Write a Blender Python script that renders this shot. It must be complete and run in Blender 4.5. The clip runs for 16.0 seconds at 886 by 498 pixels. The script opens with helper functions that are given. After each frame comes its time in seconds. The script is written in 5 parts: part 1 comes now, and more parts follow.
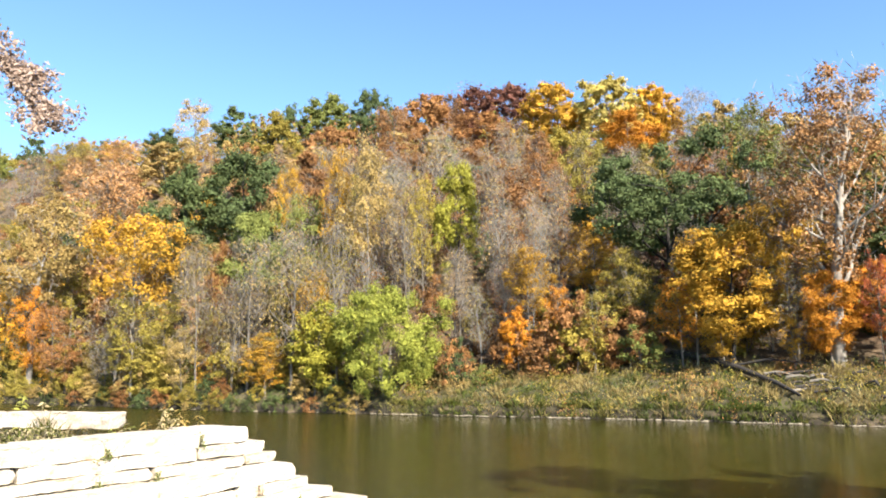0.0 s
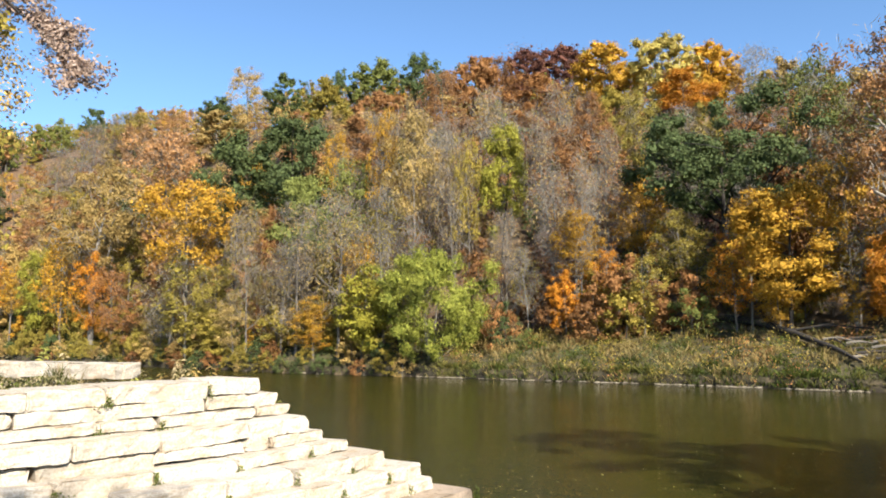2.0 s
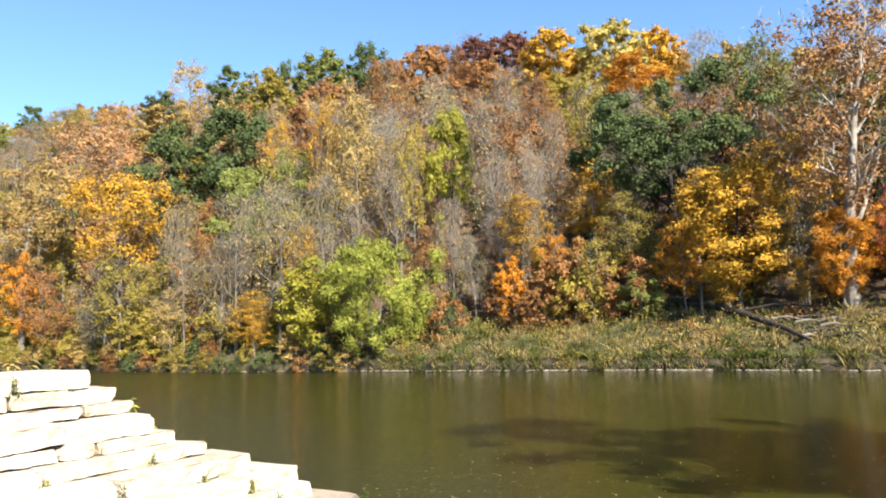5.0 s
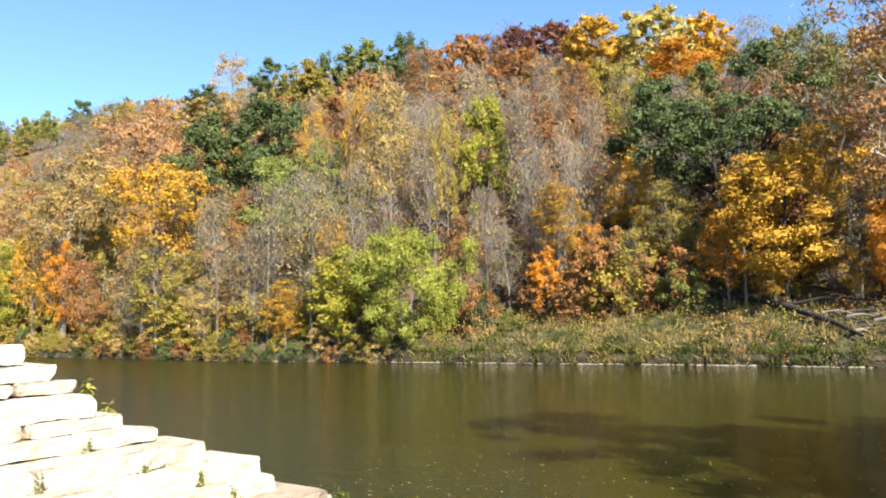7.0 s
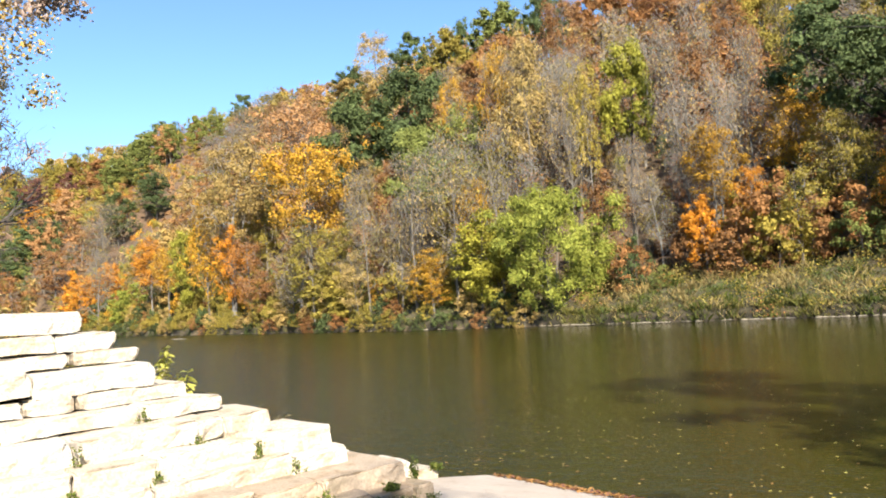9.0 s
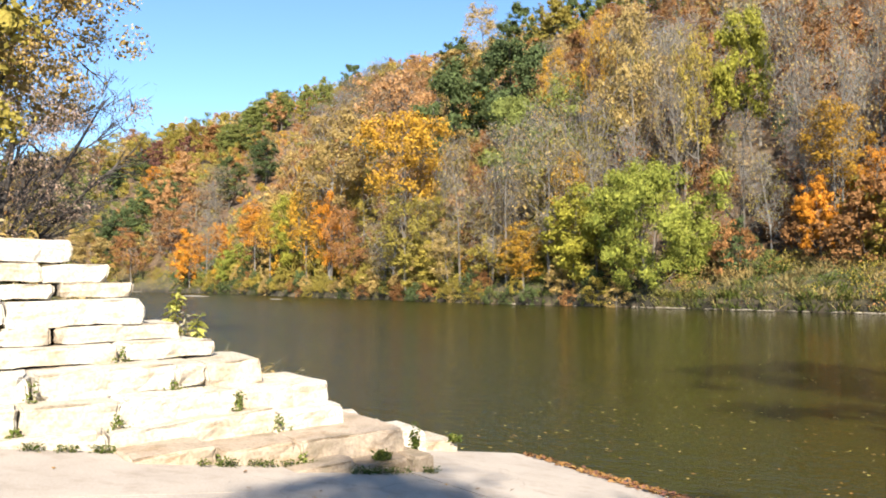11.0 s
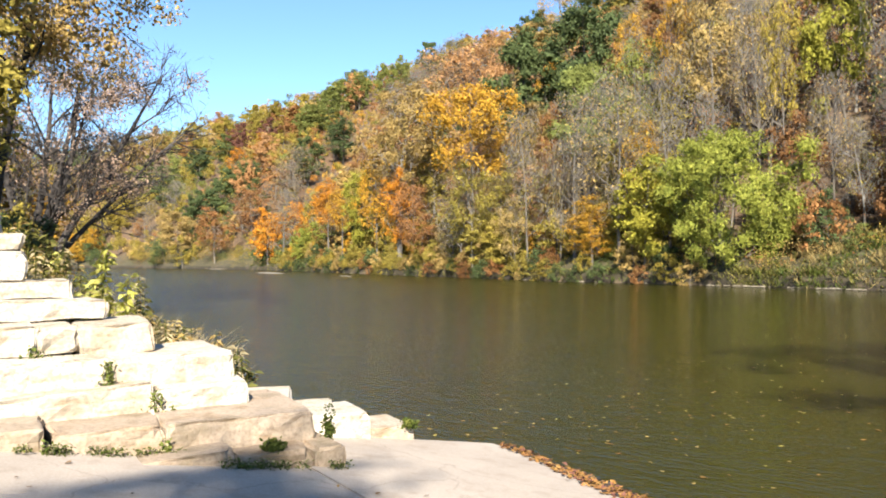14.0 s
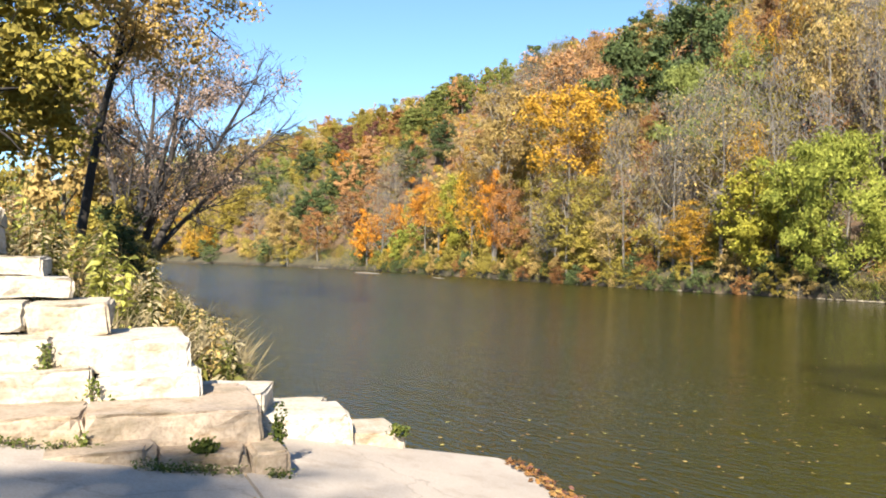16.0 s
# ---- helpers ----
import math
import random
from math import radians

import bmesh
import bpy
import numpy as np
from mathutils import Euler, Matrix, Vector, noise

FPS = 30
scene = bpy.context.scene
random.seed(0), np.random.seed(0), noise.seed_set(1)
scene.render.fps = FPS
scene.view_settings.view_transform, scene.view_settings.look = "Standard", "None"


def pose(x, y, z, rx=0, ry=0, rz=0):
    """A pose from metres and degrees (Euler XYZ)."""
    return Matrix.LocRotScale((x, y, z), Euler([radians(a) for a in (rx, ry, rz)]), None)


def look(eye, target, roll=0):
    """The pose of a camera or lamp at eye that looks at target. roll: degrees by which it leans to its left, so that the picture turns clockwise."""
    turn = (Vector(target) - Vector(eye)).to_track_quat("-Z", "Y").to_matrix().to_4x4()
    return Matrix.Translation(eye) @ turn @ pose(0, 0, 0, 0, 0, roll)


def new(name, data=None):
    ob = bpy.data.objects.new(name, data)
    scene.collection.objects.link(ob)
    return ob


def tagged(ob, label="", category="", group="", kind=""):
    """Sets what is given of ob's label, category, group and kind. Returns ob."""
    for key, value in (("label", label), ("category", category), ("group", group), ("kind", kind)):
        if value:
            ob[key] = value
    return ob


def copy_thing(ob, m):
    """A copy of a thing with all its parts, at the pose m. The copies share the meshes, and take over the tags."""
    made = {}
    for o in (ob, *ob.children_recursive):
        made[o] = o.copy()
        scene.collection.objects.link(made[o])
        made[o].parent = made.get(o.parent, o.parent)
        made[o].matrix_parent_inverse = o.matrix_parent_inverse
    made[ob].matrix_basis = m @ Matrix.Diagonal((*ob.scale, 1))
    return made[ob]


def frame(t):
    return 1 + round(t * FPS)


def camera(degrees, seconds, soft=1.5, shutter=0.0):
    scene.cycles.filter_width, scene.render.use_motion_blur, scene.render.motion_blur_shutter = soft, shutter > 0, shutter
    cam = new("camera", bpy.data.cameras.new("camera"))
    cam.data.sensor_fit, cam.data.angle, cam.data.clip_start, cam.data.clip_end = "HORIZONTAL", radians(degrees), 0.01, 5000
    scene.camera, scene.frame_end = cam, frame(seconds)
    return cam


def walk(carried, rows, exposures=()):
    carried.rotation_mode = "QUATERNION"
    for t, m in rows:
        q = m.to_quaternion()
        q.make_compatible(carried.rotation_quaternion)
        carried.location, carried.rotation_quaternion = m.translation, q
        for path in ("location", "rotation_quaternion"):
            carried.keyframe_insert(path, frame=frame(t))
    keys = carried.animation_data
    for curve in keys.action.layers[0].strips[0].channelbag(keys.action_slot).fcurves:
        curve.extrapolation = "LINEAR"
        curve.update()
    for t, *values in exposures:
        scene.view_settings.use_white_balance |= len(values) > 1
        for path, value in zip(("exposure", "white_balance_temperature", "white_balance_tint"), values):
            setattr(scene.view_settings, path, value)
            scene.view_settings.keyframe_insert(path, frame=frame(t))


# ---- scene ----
cam = camera(61.3, 16.0, soft=1.9)
PATH = [
    (0, (-0.105, -4.653, 4.22), (-0.331, -2.689, 4.524), -0.6),
    (0.5, (0.072, -5.065, 4.164), (-0.159, -3.088, 4.365), -1.7),
    (1, (0.204, -4.653, 4.086), (-0.131, -2.701, 4.365), -0.3),
    (1.5, (0.264, -4.158, 4.018), (-0.039, -2.192, 4.226), 0.4),
    (2, (0.437, -3.72, 3.927), (0.068, -1.766, 4.146), -0.2),
    (2.5, (0.565, -3.263, 3.882), (0.18, -1.307, 4.045), -0.6),
    (3, (0.711, -2.81, 3.808), (0.387, -0.839, 3.907), -2.5),
    (3.5, (0.865, -2.373, 3.772), (0.515, -0.408, 3.892), -3.3),
    (4, (1.029, -1.976, 3.7), (0.866, 0.003, 3.938), -3.3),
    (4.5, (1.212, -1.615, 3.582), (1.028, 0.362, 3.819), -1.8),
    (4.7, (1.248, -1.433, 3.578), (1.016, 0.542, 3.783), -1.8),
    (6.8, (1.947, 0.331, 3.282), (1.626, 2.294, 3.486), -2.2),
    (7, (1.968, 0.517, 3.263), (1.592, 2.471, 3.456), -1.3),
    (7.5, (2.094, 1.043, 3.138), (1.632, 2.981, 3.31), -1.8),
    (8, (2.269, 1.477, 3.1), (1.669, 3.378, 3.269), -1.9),
    (8.5, (2.416, 1.911, 3.002), (1.677, 3.766, 3.111), -1.7),
    (9, (2.572, 2.374, 2.946), (1.794, 4.213, 3.072), -4.1),
    (9.5, (2.666, 2.798, 2.861), (1.76, 4.58, 2.92), -1.1),
    (11.8, (2.983, 4.674, 2.512), (1.884, 6.343, 2.573), 0.3),
    (12, (2.995, 4.849, 2.502), (1.857, 6.495, 2.504), 2.4),
    (12.5, (3.013, 5.186, 2.423), (1.926, 6.864, 2.371), 1.8),
    (13, (3.077, 5.546, 2.374), (1.935, 7.187, 2.408), -1.7),
    (13.5, (3.115, 5.916, 2.329), (1.911, 7.512, 2.335), -1.2),
    (14, (3.145, 6.327, 2.262), (1.939, 7.923, 2.284), -0.7),
    (14.5, (3.284, 6.68, 2.219), (2.027, 8.237, 2.217), -0.2),
    (15, (3.306, 7.045, 2.158), (2.002, 8.561, 2.11), -0.1),
    (15.5, (3.297, 7.402, 2.12), (1.956, 8.886, 2.091), -2.1),
    (16, (3.327, 7.76, 2.089), (1.915, 9.176, 2.123), 0.9),
]
walk(cam, [(t, look(eye, target, roll)) for t, eye, target, roll in PATH],
     exposures=[(t, stops, 6700, 12) for t, stops in ((0.0, 2.0), (0.5, 1.8), (1.0, 1.61), (2.5, 1.51), (3.5, 1.51), (4.0, 1.55), (4.5, 1.82), (8.0, 1.85), (9.5, 1.74), (12.5, 1.71), (16.0, 1.75))])

# ---- world and sun ----
SUN_AZ, SUN_EL = 142.0, 36.0          # compass degrees from +y towards +x, and height
world = bpy.data.worlds.new("world")
scene.world = world
world.use_nodes = True
wn = world.node_tree
sky = wn.nodes.new("ShaderNodeTexSky")
sky.sky_type = "NISHITA"
sky.sun_disc = False
sky.sun_elevation, sky.sun_rotation = radians(SUN_EL), radians(SUN_AZ)
sky.air_density, sky.dust_density, sky.ozone_density = 0.95, 0.05, 2.2
clear = wn.nodes.new("ShaderNodeMix")          # a clear, dry autumn blue
clear.data_type, clear.blend_type = "RGBA", "MULTIPLY"
clear.inputs[0].default_value, clear.inputs[7].default_value = 1.0, (0.765, 0.97, 1.11, 1)
wn.links.new(sky.outputs[0], clear.inputs[6])
wn.links.new(clear.outputs[2], wn.nodes["Background"].inputs[0])
wn.nodes["Background"].inputs[1].default_value = 0.073
sun = new("sun", bpy.data.lights.new("sun", "SUN"))
sun.data.energy, sun.data.angle, sun.data.color = 5.0, radians(0.6), (1.0, 0.93, 0.82)
sun_from = Vector((math.sin(radians(SUN_AZ)) * math.cos(radians(SUN_EL)),
                   math.cos(radians(SUN_AZ)) * math.cos(radians(SUN_EL)), math.sin(radians(SUN_EL))))
sun.matrix_world = look(sun_from * 60, (0, 0, 0))


# ---- materials ----
def node_mat(name):
    m = bpy.data.materials.new(name)
    m.use_nodes = True
    return m, m.node_tree, m.node_tree.nodes["Principled BSDF"]


def add(nt, kind, **values):
    n = nt.nodes.new(kind)
    for key, v in values.items():
        n.inputs[key.replace("_", " ")].default_value = v
    return n


def ramp_node(nt, source, stops):
    r = nt.nodes.new("ShaderNodeValToRGB")
    while len(r.color_ramp.elements) < len(stops):
        r.color_ramp.elements.new(0.5)
    for e, (p, c) in zip(r.color_ramp.elements, stops):
        e.position, e.color = p, (*c, 1)
    nt.links.new(source, r.inputs[0])
    return r


def mix_col(nt, fac, a, b, mode="MIX"):
    m = nt.nodes.new("ShaderNodeMix")
    m.data_type, m.blend_type = "RGBA", mode
    for sock, v in ((m.inputs[0], fac), (m.inputs[6], a), (m.inputs[7], b)):
        if isinstance(v, (int, float)):
            sock.default_value = v
        elif isinstance(v, tuple):
            sock.default_value = (*v, 1)
        else:
            nt.links.new(v, sock)
    return m.outputs[2]


def position(nt, world_space=True):
    if world_space:
        return nt.nodes.new("ShaderNodeNewGeometry").outputs["Position"]
    return nt.nodes.new("ShaderNodeTexCoord").outputs["Object"]


def noise_out(nt, coord, scale, detail=4.0, rough=0.6):
    n = add(nt, "ShaderNodeTexNoise", Scale=scale, Detail=detail, Roughness=rough)
    nt.links.new(coord, n.inputs["Vector"])
    return n.outputs["Fac"]


def bump_to(nt, bsdf, height, strength=0.4, distance=0.02):
    b = add(nt, "ShaderNodeBump", Strength=strength, Distance=distance)
    nt.links.new(height, b.inputs["Height"])
    nt.links.new(b.outputs[0], bsdf.inputs["Normal"])


def leaf_mat(name, dark, mid, light, see_through=0.16):
    """Foliage: each leaf its own tone, each tree its own shade, light passing through."""
    m, nt, p = node_mat(name)
    geo, info = nt.nodes.new("ShaderNodeNewGeometry"), nt.nodes.new("ShaderNodeObjectInfo")
    dark, mid, light = [tuple(0.64 * c for c in q) for q in (dark, mid, light)]
    # deep tone kept low: noise blotches of it put crown shade into the colour
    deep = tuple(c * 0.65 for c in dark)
    tone = ramp_node(nt, geo.outputs["Random Per Island"], [(0.0, tuple(0.5 * (a + b) for a, b in zip(dark, mid))), (0.5, mid), (1.0, tuple(0.5 * (a + b) for a, b in zip(light, mid)))]).outputs[0]
    shade = ramp_node(nt, info.outputs["Random"], [(0.0, (0.72, 0.68, 0.62)), (0.5, (1, 1, 1)), (1.0, (1.16, 1.08, 0.95))]).outputs[0]
    col = mix_col(nt, 1.0, tone, shade, "MULTIPLY")
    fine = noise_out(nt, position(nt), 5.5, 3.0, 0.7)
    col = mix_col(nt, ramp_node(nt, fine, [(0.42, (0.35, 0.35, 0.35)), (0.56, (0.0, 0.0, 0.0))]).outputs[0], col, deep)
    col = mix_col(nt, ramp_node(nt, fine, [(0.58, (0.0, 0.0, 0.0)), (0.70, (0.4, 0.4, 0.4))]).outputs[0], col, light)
    bump_to(nt, p, fine, 0.8, 0.15)
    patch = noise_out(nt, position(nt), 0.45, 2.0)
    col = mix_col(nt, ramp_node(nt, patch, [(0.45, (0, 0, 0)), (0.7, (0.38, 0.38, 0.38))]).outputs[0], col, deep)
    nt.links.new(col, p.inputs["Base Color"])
    p.inputs["Roughness"].default_value = 0.6
    p.inputs["Specular IOR Level"].default_value = 0.12
    tr = nt.nodes.new("ShaderNodeBsdfTranslucent")
    nt.links.new(col, tr.inputs["Color"])
    mx = add(nt, "ShaderNodeMixShader", Fac=see_through)
    nt.links.new(p.outputs[0], mx.inputs[1])
    nt.links.new(tr.outputs[0], mx.inputs[2])
    nt.links.new(mx.outputs[0], nt.nodes["Material Output"].inputs["Surface"])
    return m


def bark_mat(name, dark, light, scale=9.0):
    m, nt, p = node_mat(name)
    co = position(nt)
    n = noise_out(nt, co, scale, 5.0)
    big = noise_out(nt, co, 0.6, 2.0)
    col = ramp_node(nt, n, [(0.3, dark), (0.7, light)]).outputs[0]
    col = mix_col(nt, big, col, dark)
    nt.links.new(col, p.inputs["Base Color"])
    p.inputs["Roughness"].default_value = 0.9
    bump_to(nt, p, n, 0.6, 0.03)
    return m


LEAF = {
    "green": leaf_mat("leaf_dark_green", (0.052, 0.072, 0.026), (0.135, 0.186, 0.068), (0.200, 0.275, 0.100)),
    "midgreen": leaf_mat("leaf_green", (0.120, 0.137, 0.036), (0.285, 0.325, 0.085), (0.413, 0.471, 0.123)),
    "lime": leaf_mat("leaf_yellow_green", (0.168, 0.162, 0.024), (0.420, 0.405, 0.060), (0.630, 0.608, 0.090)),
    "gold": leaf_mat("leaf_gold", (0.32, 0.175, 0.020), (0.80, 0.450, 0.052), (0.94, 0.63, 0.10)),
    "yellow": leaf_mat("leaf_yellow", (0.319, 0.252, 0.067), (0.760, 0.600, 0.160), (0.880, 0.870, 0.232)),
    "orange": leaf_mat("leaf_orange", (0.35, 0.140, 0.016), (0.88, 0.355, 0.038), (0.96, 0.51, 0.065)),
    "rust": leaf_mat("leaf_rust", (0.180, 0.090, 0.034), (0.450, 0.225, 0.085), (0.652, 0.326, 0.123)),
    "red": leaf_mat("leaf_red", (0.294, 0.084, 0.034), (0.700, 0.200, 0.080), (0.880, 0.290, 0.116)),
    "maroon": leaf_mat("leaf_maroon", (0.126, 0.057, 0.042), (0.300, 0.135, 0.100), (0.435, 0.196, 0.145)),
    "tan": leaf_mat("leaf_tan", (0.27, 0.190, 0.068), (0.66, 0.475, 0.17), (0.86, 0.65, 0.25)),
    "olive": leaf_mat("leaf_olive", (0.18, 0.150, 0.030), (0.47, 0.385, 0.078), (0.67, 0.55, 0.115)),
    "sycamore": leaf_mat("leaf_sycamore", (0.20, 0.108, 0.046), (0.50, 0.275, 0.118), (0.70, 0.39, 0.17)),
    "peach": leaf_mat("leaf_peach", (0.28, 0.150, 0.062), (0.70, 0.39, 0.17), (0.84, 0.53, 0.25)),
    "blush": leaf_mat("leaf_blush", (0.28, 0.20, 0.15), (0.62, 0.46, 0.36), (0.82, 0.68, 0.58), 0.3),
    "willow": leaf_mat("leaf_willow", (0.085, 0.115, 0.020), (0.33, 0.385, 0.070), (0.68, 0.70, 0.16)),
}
BARK = bark_mat("bark_brown", (0.012, 0.010, 0.008), (0.043, 0.036, 0.029))
BARK_DUSK = bark_mat("bark_dusky", (0.024, 0.020, 0.017), (0.115, 0.098, 0.085))
BARK_GREY = bark_mat("bark_grey", (0.085, 0.074, 0.060), (0.250, 0.225, 0.186))
BARK_SYC = bark_mat("bark_mottled", (0.13, 0.112, 0.09), (0.50, 0.465, 0.40), 1.3)
BARK_PALE = bark_mat("bark_pale", (0.112, 0.102, 0.087), (0.298, 0.279, 0.242), 3.0)

def strata(nt, co):
    """Thin level beds through the stone."""
    mp = nt.nodes.new("ShaderNodeMapping")
    mp.inputs["Scale"].default_value = (1.0, 1.0, 5.0)
    nt.links.new(co, mp.inputs[0])
    return noise_out(nt, mp.outputs[0], 3.2, 5.0, 0.6)


# limestone
STONE, nt, p = node_mat("limestone")
co = position(nt)
fine, big = noise_out(nt, co, 26.0, 6.0, 0.65), noise_out(nt, co, 2.2, 4.0)
beds = strata(nt, co)
info = nt.nodes.new("ShaderNodeObjectInfo")
col = ramp_node(nt, fine, [(0.25, (0.240, 0.205, 0.152)), (0.55, (0.432, 0.402, 0.342)), (0.8, (0.510, 0.488, 0.430))]).outputs[0]
col = mix_col(nt, ramp_node(nt, big, [(0.52, (0, 0, 0)), (0.72, (0.65, 0.65, 0.65))]).outputs[0], col, (0.285, 0.205, 0.118))
col = mix_col(nt, 1.0, col, ramp_node(nt, info.outputs["Random"], [(0.0, (0.84, 0.79, 0.72)), (1.0, (1.0, 1.0, 1.0))]).outputs[0], "MULTIPLY")
col = mix_col(nt, 1.0, col, ramp_node(nt, beds, [(0.34, (0.82, 0.75, 0.64)), (0.47, (1.0, 1.0, 1.0))]).outputs[0], "MULTIPLY")
nt.links.new(col, p.inputs["Base Color"])
p.inputs["Roughness"].default_value = 0.9
bump_to(nt, p, mix_col(nt, 0.5, mix_col(nt, 0.6, fine, noise_out(nt, co, 8.0, 7.0, 0.72)), beds), 0.85, 0.03)

# limestone stained by damp
STONE_TAN, nt, p = node_mat("stained_limestone")
co = position(nt)
fine, big = noise_out(nt, co, 26.0, 6.0, 0.65), noise_out(nt, co, 2.2, 4.0)
beds = strata(nt, co)
info = nt.nodes.new("ShaderNodeObjectInfo")
col = ramp_node(nt, fine, [(0.25, (0.190, 0.143, 0.096)), (0.55, (0.325, 0.258, 0.186)), (0.8, (0.395, 0.330, 0.250))]).outputs[0]
col = mix_col(nt, ramp_node(nt, big, [(0.52, (0, 0, 0)), (0.72, (0.75, 0.75, 0.75))]).outputs[0], col, (0.128, 0.104, 0.058))
col = mix_col(nt, 1.0, col, ramp_node(nt, info.outputs["Random"], [(0.0, (0.84, 0.79, 0.72)), (1.0, (1.0, 1.0, 1.0))]).outputs[0], "MULTIPLY")
col = mix_col(nt, 1.0, col, ramp_node(nt, beds, [(0.34, (0.82, 0.75, 0.64)), (0.47, (1.0, 1.0, 1.0))]).outputs[0], "MULTIPLY")
nt.links.new(col, p.inputs["Base Color"])
p.inputs["Roughness"].default_value = 0.9
bump_to(nt, p, mix_col(nt, 0.5, mix_col(nt, 0.6, fine, noise_out(nt, co, 8.0, 7.0, 0.72)), beds), 0.85, 0.03)

# concrete
CONCRETE, nt, p = node_mat("concrete")
co = position(nt)
fine, big = noise_out(nt, co, 60.0, 4.0), noise_out(nt, co, 0.9, 5.0)
col = ramp_node(nt, big, [(0.3, (0.2970, 0.2442, 0.1881)), (0.7, (0.3960, 0.3366, 0.2673))]).outputs[0]
col = mix_col(nt, 0.22, col, ramp_node(nt, fine, [(0.35, (0.1320, 0.1188, 0.1056)), (0.65, (0.4092, 0.3960, 0.3696))]).outputs[0])
stain = noise_out(nt, co, 2.7, 6.0, 0.7)
col = mix_col(nt, ramp_node(nt, stain, [(0.52, (0, 0, 0)), (0.70, (0.55, 0.55, 0.55))]).outputs[0], col, (0.1980, 0.1518, 0.1089))
bend = nt.nodes.new("ShaderNodeVectorMath")
bend.operation = "ADD"
wob = add(nt, "ShaderNodeTexNoise", Scale=1.6, Detail=5.0)
nt.links.new(co, wob.inputs["Vector"])
nt.links.new(co, bend.inputs[0])
nt.links.new(wob.outputs["Color"], bend.inputs[1])
cell = add(nt, "ShaderNodeTexVoronoi", Scale=0.38)
cell.feature = "DISTANCE_TO_EDGE"
nt.links.new(bend.outputs[0], cell.inputs["Vector"])
col = mix_col(nt, ramp_node(nt, cell.outputs["Distance"], [(0.0, (0.35, 0.35, 0.35)), (0.006, (0, 0, 0))]).outputs[0], col, (0.0924, 0.0693, 0.0495))
nt.links.new(col, p.inputs["Base Color"])
p.inputs["Roughness"].default_value = 0.92
bump_to(nt, p, fine, 0.35, 0.008)

# ground: leaf litter on the bluff, grassy soil by the water
GROUND, nt, p = node_mat("ground")
co = position(nt)
n1, n2, n3 = noise_out(nt, co, 3.2, 6.0, 0.7), noise_out(nt, co, 0.12, 4.0), noise_out(nt, co, 0.7, 3.0)
litter = ramp_node(nt, n1, [(0.28, (0.036, 0.022, 0.012)), (0.5, (0.096, 0.058, 0.031)), (0.72, (0.190, 0.115, 0.062))]).outputs[0]
grass = ramp_node(nt, n1, [(0.28, (0.0186, 0.0180, 0.0074)), (0.5, (0.0496, 0.0434, 0.0174)), (0.72, (0.0930, 0.0744, 0.0341))]).outputs[0]
sep = nt.nodes.new("ShaderNodeSeparateXYZ")
nt.links.new(co, sep.inputs[0])
hi = nt.nodes.new("ShaderNodeMapRange")
hi.inputs[1].default_value, hi.inputs[2].default_value = 2.6, 5.0
nt.links.new(sep.outputs[2], hi.inputs[0])
col = mix_col(nt, hi.outputs[0], grass, litter)
col = mix_col(nt, ramp_node(nt, n2, [(0.4, (0, 0, 0)), (0.65, (0.5, 0.5, 0.5))]).outputs[0], col, (0.0744, 0.0620, 0.0310))
# below 1.2 m the undercut bank's shade is put into the soil colour
undercut_shade = nt.nodes.new("ShaderNodeMapRange")
undercut_shade.inputs[1].default_value, undercut_shade.inputs[2].default_value, undercut_shade.inputs[3].default_value, undercut_shade.inputs[4].default_value = 0.0, 1.2, 1.0, 0.0
nt.links.new(sep.outputs[2], undercut_shade.inputs[0])
shaded_soil = ramp_node(nt, n3, [(0.42, (0.0085, 0.0065, 0.004)), (0.56, (0.030, 0.022, 0.013)), (0.66, (0.125, 0.090, 0.054))]).outputs[0]
col = mix_col(nt, undercut_shade.outputs[0], col, shaded_soil)
nt.links.new(col, p.inputs["Base Color"])
p.inputs["Roughness"].default_value = 1.0
bump_to(nt, p, n1, 0.8, 0.12)

# murky river water
WATER, nt, p = node_mat("river_water")
co = position(nt)
deep = noise_out(nt, co, 0.05, 3.0)
col = ramp_node(nt, deep, [(0.3, (0.0225, 0.0222, 0.0036)), (0.7, (0.0290, 0.0280, 0.0044))]).outputs[0]
nt.links.new(col, p.inputs["Base Color"])
mp = nt.nodes.new("ShaderNodeMapping")
mp.inputs["Rotation"].default_value[2] = radians(24)
mp.inputs["Scale"].default_value = (0.55, 1.5, 1.0)
nt.links.new(co, mp.inputs[0])
w1, w2 = noise_out(nt, mp.outputs[0], 1.1, 3.0), noise_out(nt, mp.outputs[0], 7.0, 2.0)
sep = nt.nodes.new("ShaderNodeSeparateXYZ")
nt.links.new(co, sep.inputs[0])
lee = add(nt, "ShaderNodeMath")
lee.operation = "MULTIPLY_ADD"
nt.links.new(sep.outputs[0], lee.inputs[0])
nt.links.new(sep.outputs[1], lee.inputs[2])
lee.inputs[1].default_value = 4.0
calm = nt.nodes.new("ShaderNodeMapRange")          # livelier ripples away from the far bank's lee
calm.inputs[1].default_value, calm.inputs[2].default_value, calm.inputs[3].default_value, calm.inputs[4].default_value = -60.0, 62.0, 0.32, 0.05
nt.links.new(lee.outputs[0], calm.inputs[0])
ruff = nt.nodes.new("ShaderNodeMapRange")
ruff.inputs[1].default_value, ruff.inputs[2].default_value, ruff.inputs[3].default_value, ruff.inputs[4].default_value = -70.0, 30.0, 0.12, 0.06
nt.links.new(lee.outputs[0], ruff.inputs[0])
rip = add(nt, "ShaderNodeBump", Distance=0.5)
